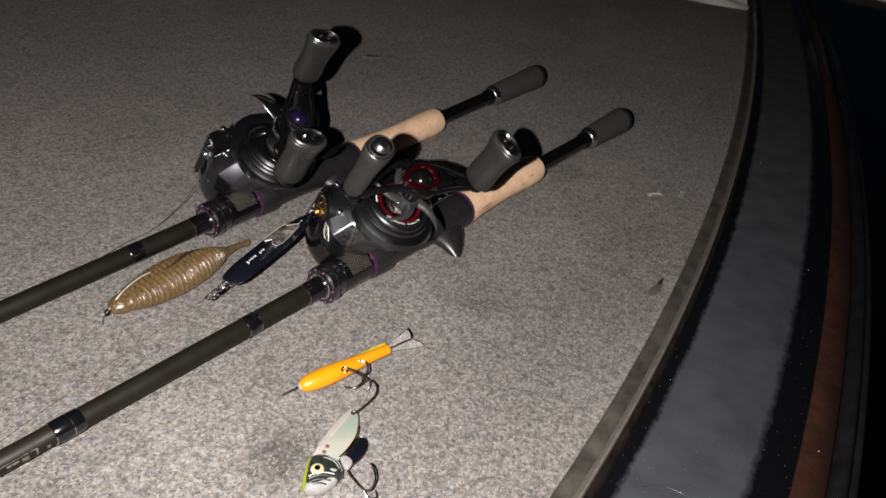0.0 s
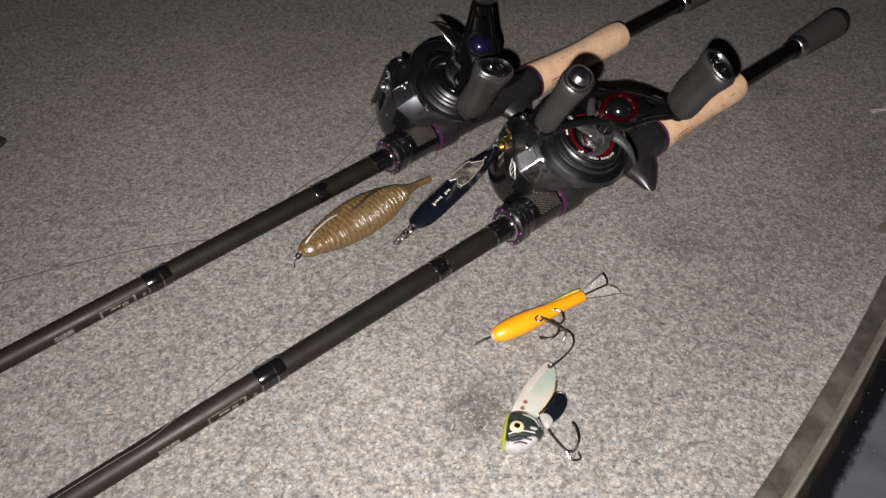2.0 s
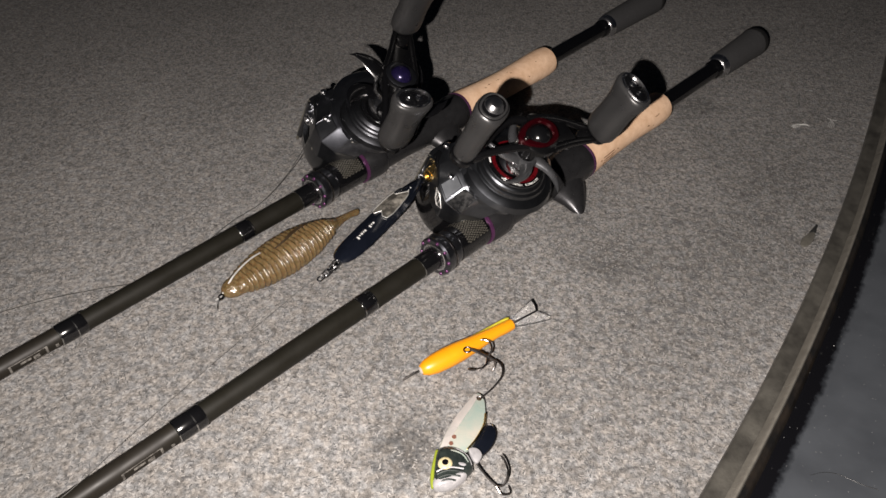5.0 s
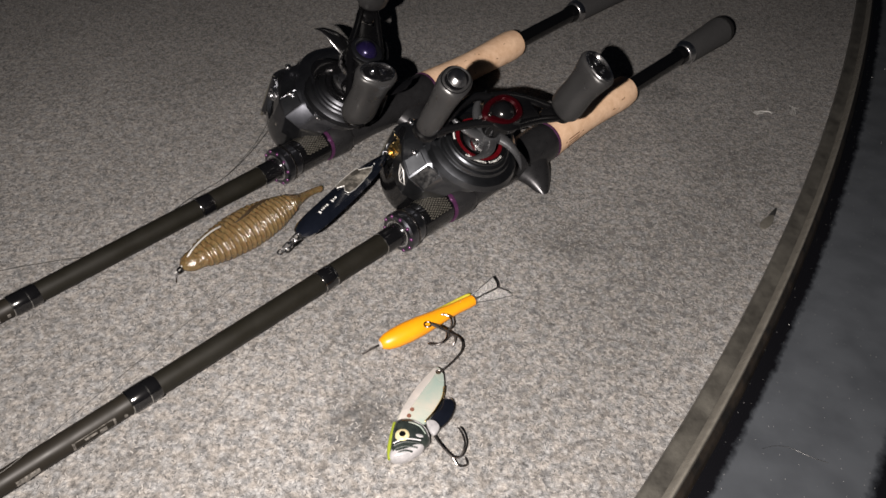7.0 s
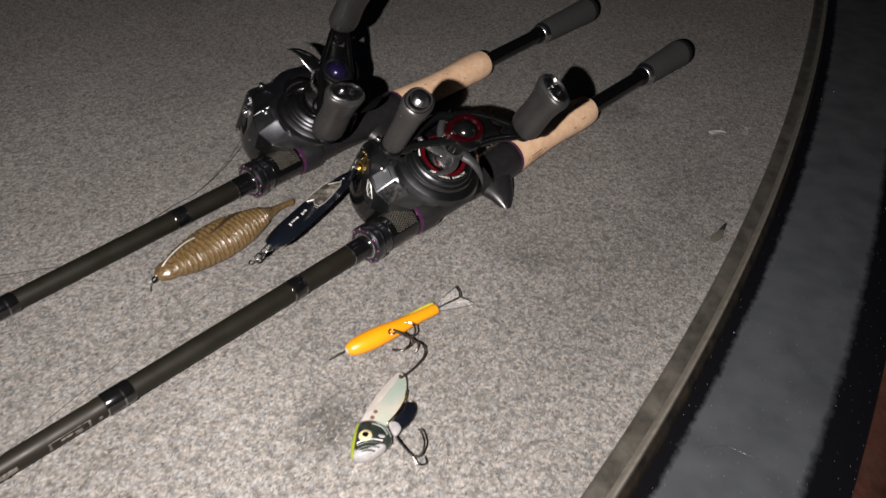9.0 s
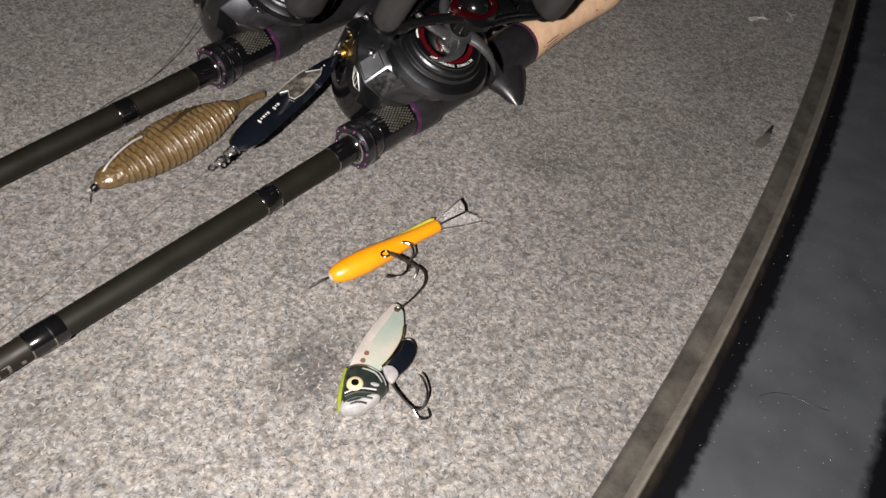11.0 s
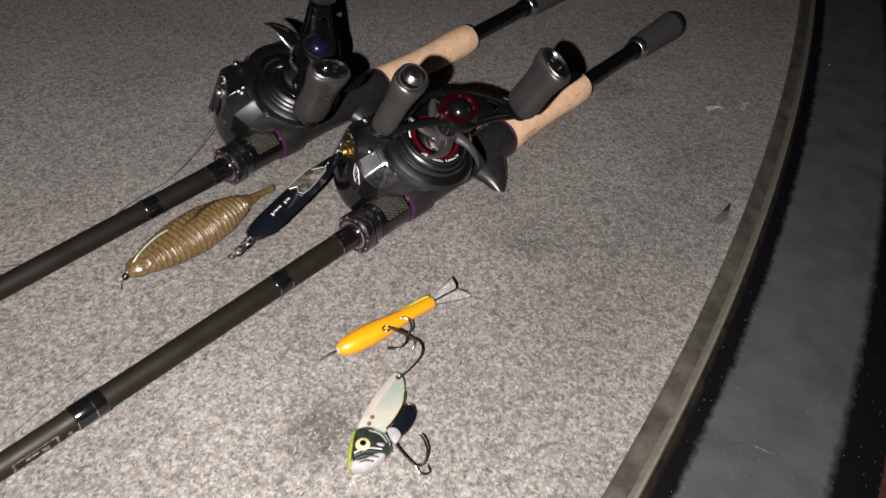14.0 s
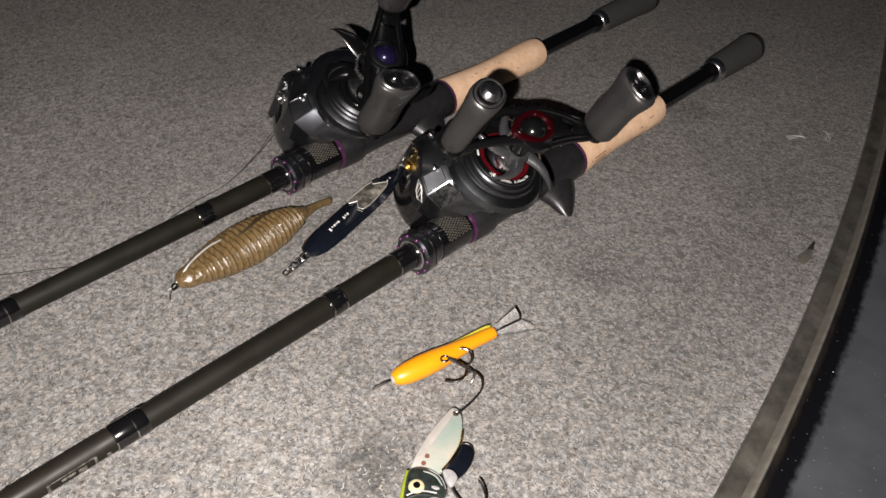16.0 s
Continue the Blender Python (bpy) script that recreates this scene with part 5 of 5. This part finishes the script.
# ---- lines on and over the deck ----
tagged(part("fishing_line", tube(spline([(-54, 333, 28.5), (-65, 318, 26), (-90, 278, 22), (-113, 238, 19), (-127, 211, 17.4), (-141, 193, 17.3), (-190, 130, 17), (-250, 54, 16.6)], 8), 0.11, 6), LINE), "thin taut line running from the metal jig along a rod", "fishing line")
tagged(part("fishing_line", tube(spline([(-84, 460, 36), (-88, 447, 28), (-98, 437, 14), (-112, 424, 1.6), (-126, 402, 0.8), (-146, 356, 0.8), (-174, 342, 0.9), (-199, 331, 0.9), (-244, 303, 0.8), (-300, 262, 0.8)], 8), 0.23, 6), PALE_LINE), "thin loose line lying on the carpet", "fishing line")

# ---- scraps on the deck ----
weed = root("leaf_scrap", pose(0.2135, 0.428, 0.0004, 0, 0, -11), "small dry leaf scrap with a dark tip on the carpet", "debris")
part("blade", slab([(p.x, p.y) for p in spline([(0.8, -2, 0), (0.6, -6, 0), (-1.4, -12, 0), (-4.8, -16.5, 0), (-7.4, -16.8, 0), (-7.6, -12.5, 0), (-5, -7, 0), (-1.6, -2.6, 0)], 4, True)], 0, 1.0, 0.4), LEAF, weed, "pale grey-brown leaf blade")
part("tip", rings(bmesh.new(), [ellipse(-0.4 + 3.2 * t, -2.4 + 8.4 * t, 1.9 * (1 - t) + 0.15, 0.8, 0.8 + 0.6 * math.sin(3 * t), 10, 0.3) for t in (0, 0.25, 0.6, 1.0)]), EVA_CAP, weed, "black tip")
for x, y, turn in ((0.2385, 0.551, 0.3), (0.262, 0.556, 1.1)):
    m = pose(x, y, 0.0005, 0, 0, math.degrees(turn))
    fl = bmesh.new()
    for k in range(4):
        tube(spline([(-6, k - 2, 0.4), (-1, 1.2 * k - 2, 0.9), (4, 0.4 * k, 0.6), (7, 2.2 * k - 2.5, 0.5)], 4), 0.14, 5, bm=fl)
    ob = part("fluff", fl, FLUFF)
    ob.matrix_world = m
    tagged(ob, "wisp of white thread on the carpet", "debris", "white wisps")
chip = part("dark_scrap", slab([(-9, -2), (0, -4), (10, -1), (8, 3), (-4, 4)], 0, 1.6, 0.6), LEAF)
chip.matrix_world = pose(-0.005, 0.775, 0.0002, 0, 0, 10)
tagged(chip, "small dark scrap on the carpet", "debris")
bit = part("dark_scrap", slab([(-5, -4), (3, -5), (5, 2), (1, 6), (-4, 4)], 0, 3.2, 1.2), EVA_CAP)
bit.matrix_world = pose(-0.331, 0.414, 0.0002, 0, 0, 20)
tagged(bit, "small black scrap of debris on the carpet", "debris")
rng = random.Random(5)
for k in range(12):
    o = rng.uniform(0.02, 0.115)
    path = rim_path(o)
    x, y = path[rng.randrange(20, 62)]
    g = bmesh.new()
    bmesh.ops.create_icosphere(g, subdivisions=1, radius=rng.uniform(0.15, 0.36))
    ob = part("grit", g, FLUFF, smooth=False)
    ob.matrix_world = Matrix.Translation((x, y, -0.0012 if o < 0.08 else -0.0042))
    tagged(ob, "pale speck of grit on the gunwale", "debris", "specks of grit")

# ---- far along the deck ----
cloth = []
for i in range(15):
    t = i / 14
    cloth.append([(390 + 140 * t, 1176 + 7 * math.sin(5 * t) + 60 * k / 8, 0.6 + 16 * math.sin(math.pi * (k + 0.4) / 9) * (0.7 + 0.3 * math.sin(9 * t + k))) for k in range(9)])
tagged(part("cloth", rings(bmesh.new(), cloth, closed=False, cap=False), CLOTH), "crumpled white cloth lying on the carpet", "cloth")
case = root("equipment_case", pose(0.93, 1.36, -0.012, 0, 0, -28), "dark plastic equipment case standing on the gunwale", "case")
part("body", block((-150, 150), (-70, 70), (0, 60), 8), CASE, case, "dark grey plastic body")
part("lid", block((-153, 153), (-73, 73), (61, 90), 8), CASE, case, "dark grey lid")
part("sticker", block((-95, -40), (-74.0, -72.6), (20, 55), 0), WHITE_INK, case, "pale blank sticker", smooth=False)
scratch = part("dark_scrap", tube(spline([(166, 259.5, -1.1), (172, 261.5, -1.1), (178, 261, -1.1), (186, 257, -1.1), (192, 255, -1.1)], 5), lambda t: 0.06 + 0.08 * t, 6, flat=0.5), KNOB)
tagged(scratch, "grey dusty hair lying on the black gunwale", "debris")


def carpet_fibres(count, mat, label, seed):
    """Loose ends of the carpet's yarn: short arched strands lying every way."""
    rng = random.Random(seed)
    verts, faces = [], []
    while len(faces) < 2 * count:
        y = 0.18 + 0.66 * rng.random() ** 0.62
        x = rng.uniform(-0.42, 0.42)
        if x > rim_x(y) - 0.003:
            continue
        a, half, wide, top = rng.uniform(0, TAU), rng.uniform(0.4, 0.95) * 1e-3, rng.uniform(0.12, 0.24) * 1e-3, rng.uniform(0.08, 0.22) * 1e-3
        c, sn = math.cos(a), math.sin(a)
        bend = rng.uniform(-0.4, 0.4) * half
        n = len(verts)
        for u, v, z in ((-half, bend, 0.0001), (0, 0, top), (half, bend, 0.0001)):
            for w in (-wide, wide):
                verts.append((x + u * c - (v + w) * sn, y + u * sn + (v + w) * c, z))
        faces += [(n, n + 2, n + 3, n + 1), (n + 2, n + 4, n + 5, n + 3)]
    me = bpy.data.meshes.new("carpet_fibres")
    me.from_pydata(verts, [], faces)
    me.materials.append(mat)
    ob = new("carpet_fibres", me)
    ob.parent = boat_deck
    return tagged(ob, label, "", "", "stuff")


carpet_fibres(70000, PALE_FIBRE, "pale loose yarn ends of the carpet", 5)
carpet_fibres(80000, DARK_FIBRE, "charcoal loose yarn ends of the carpet", 6)
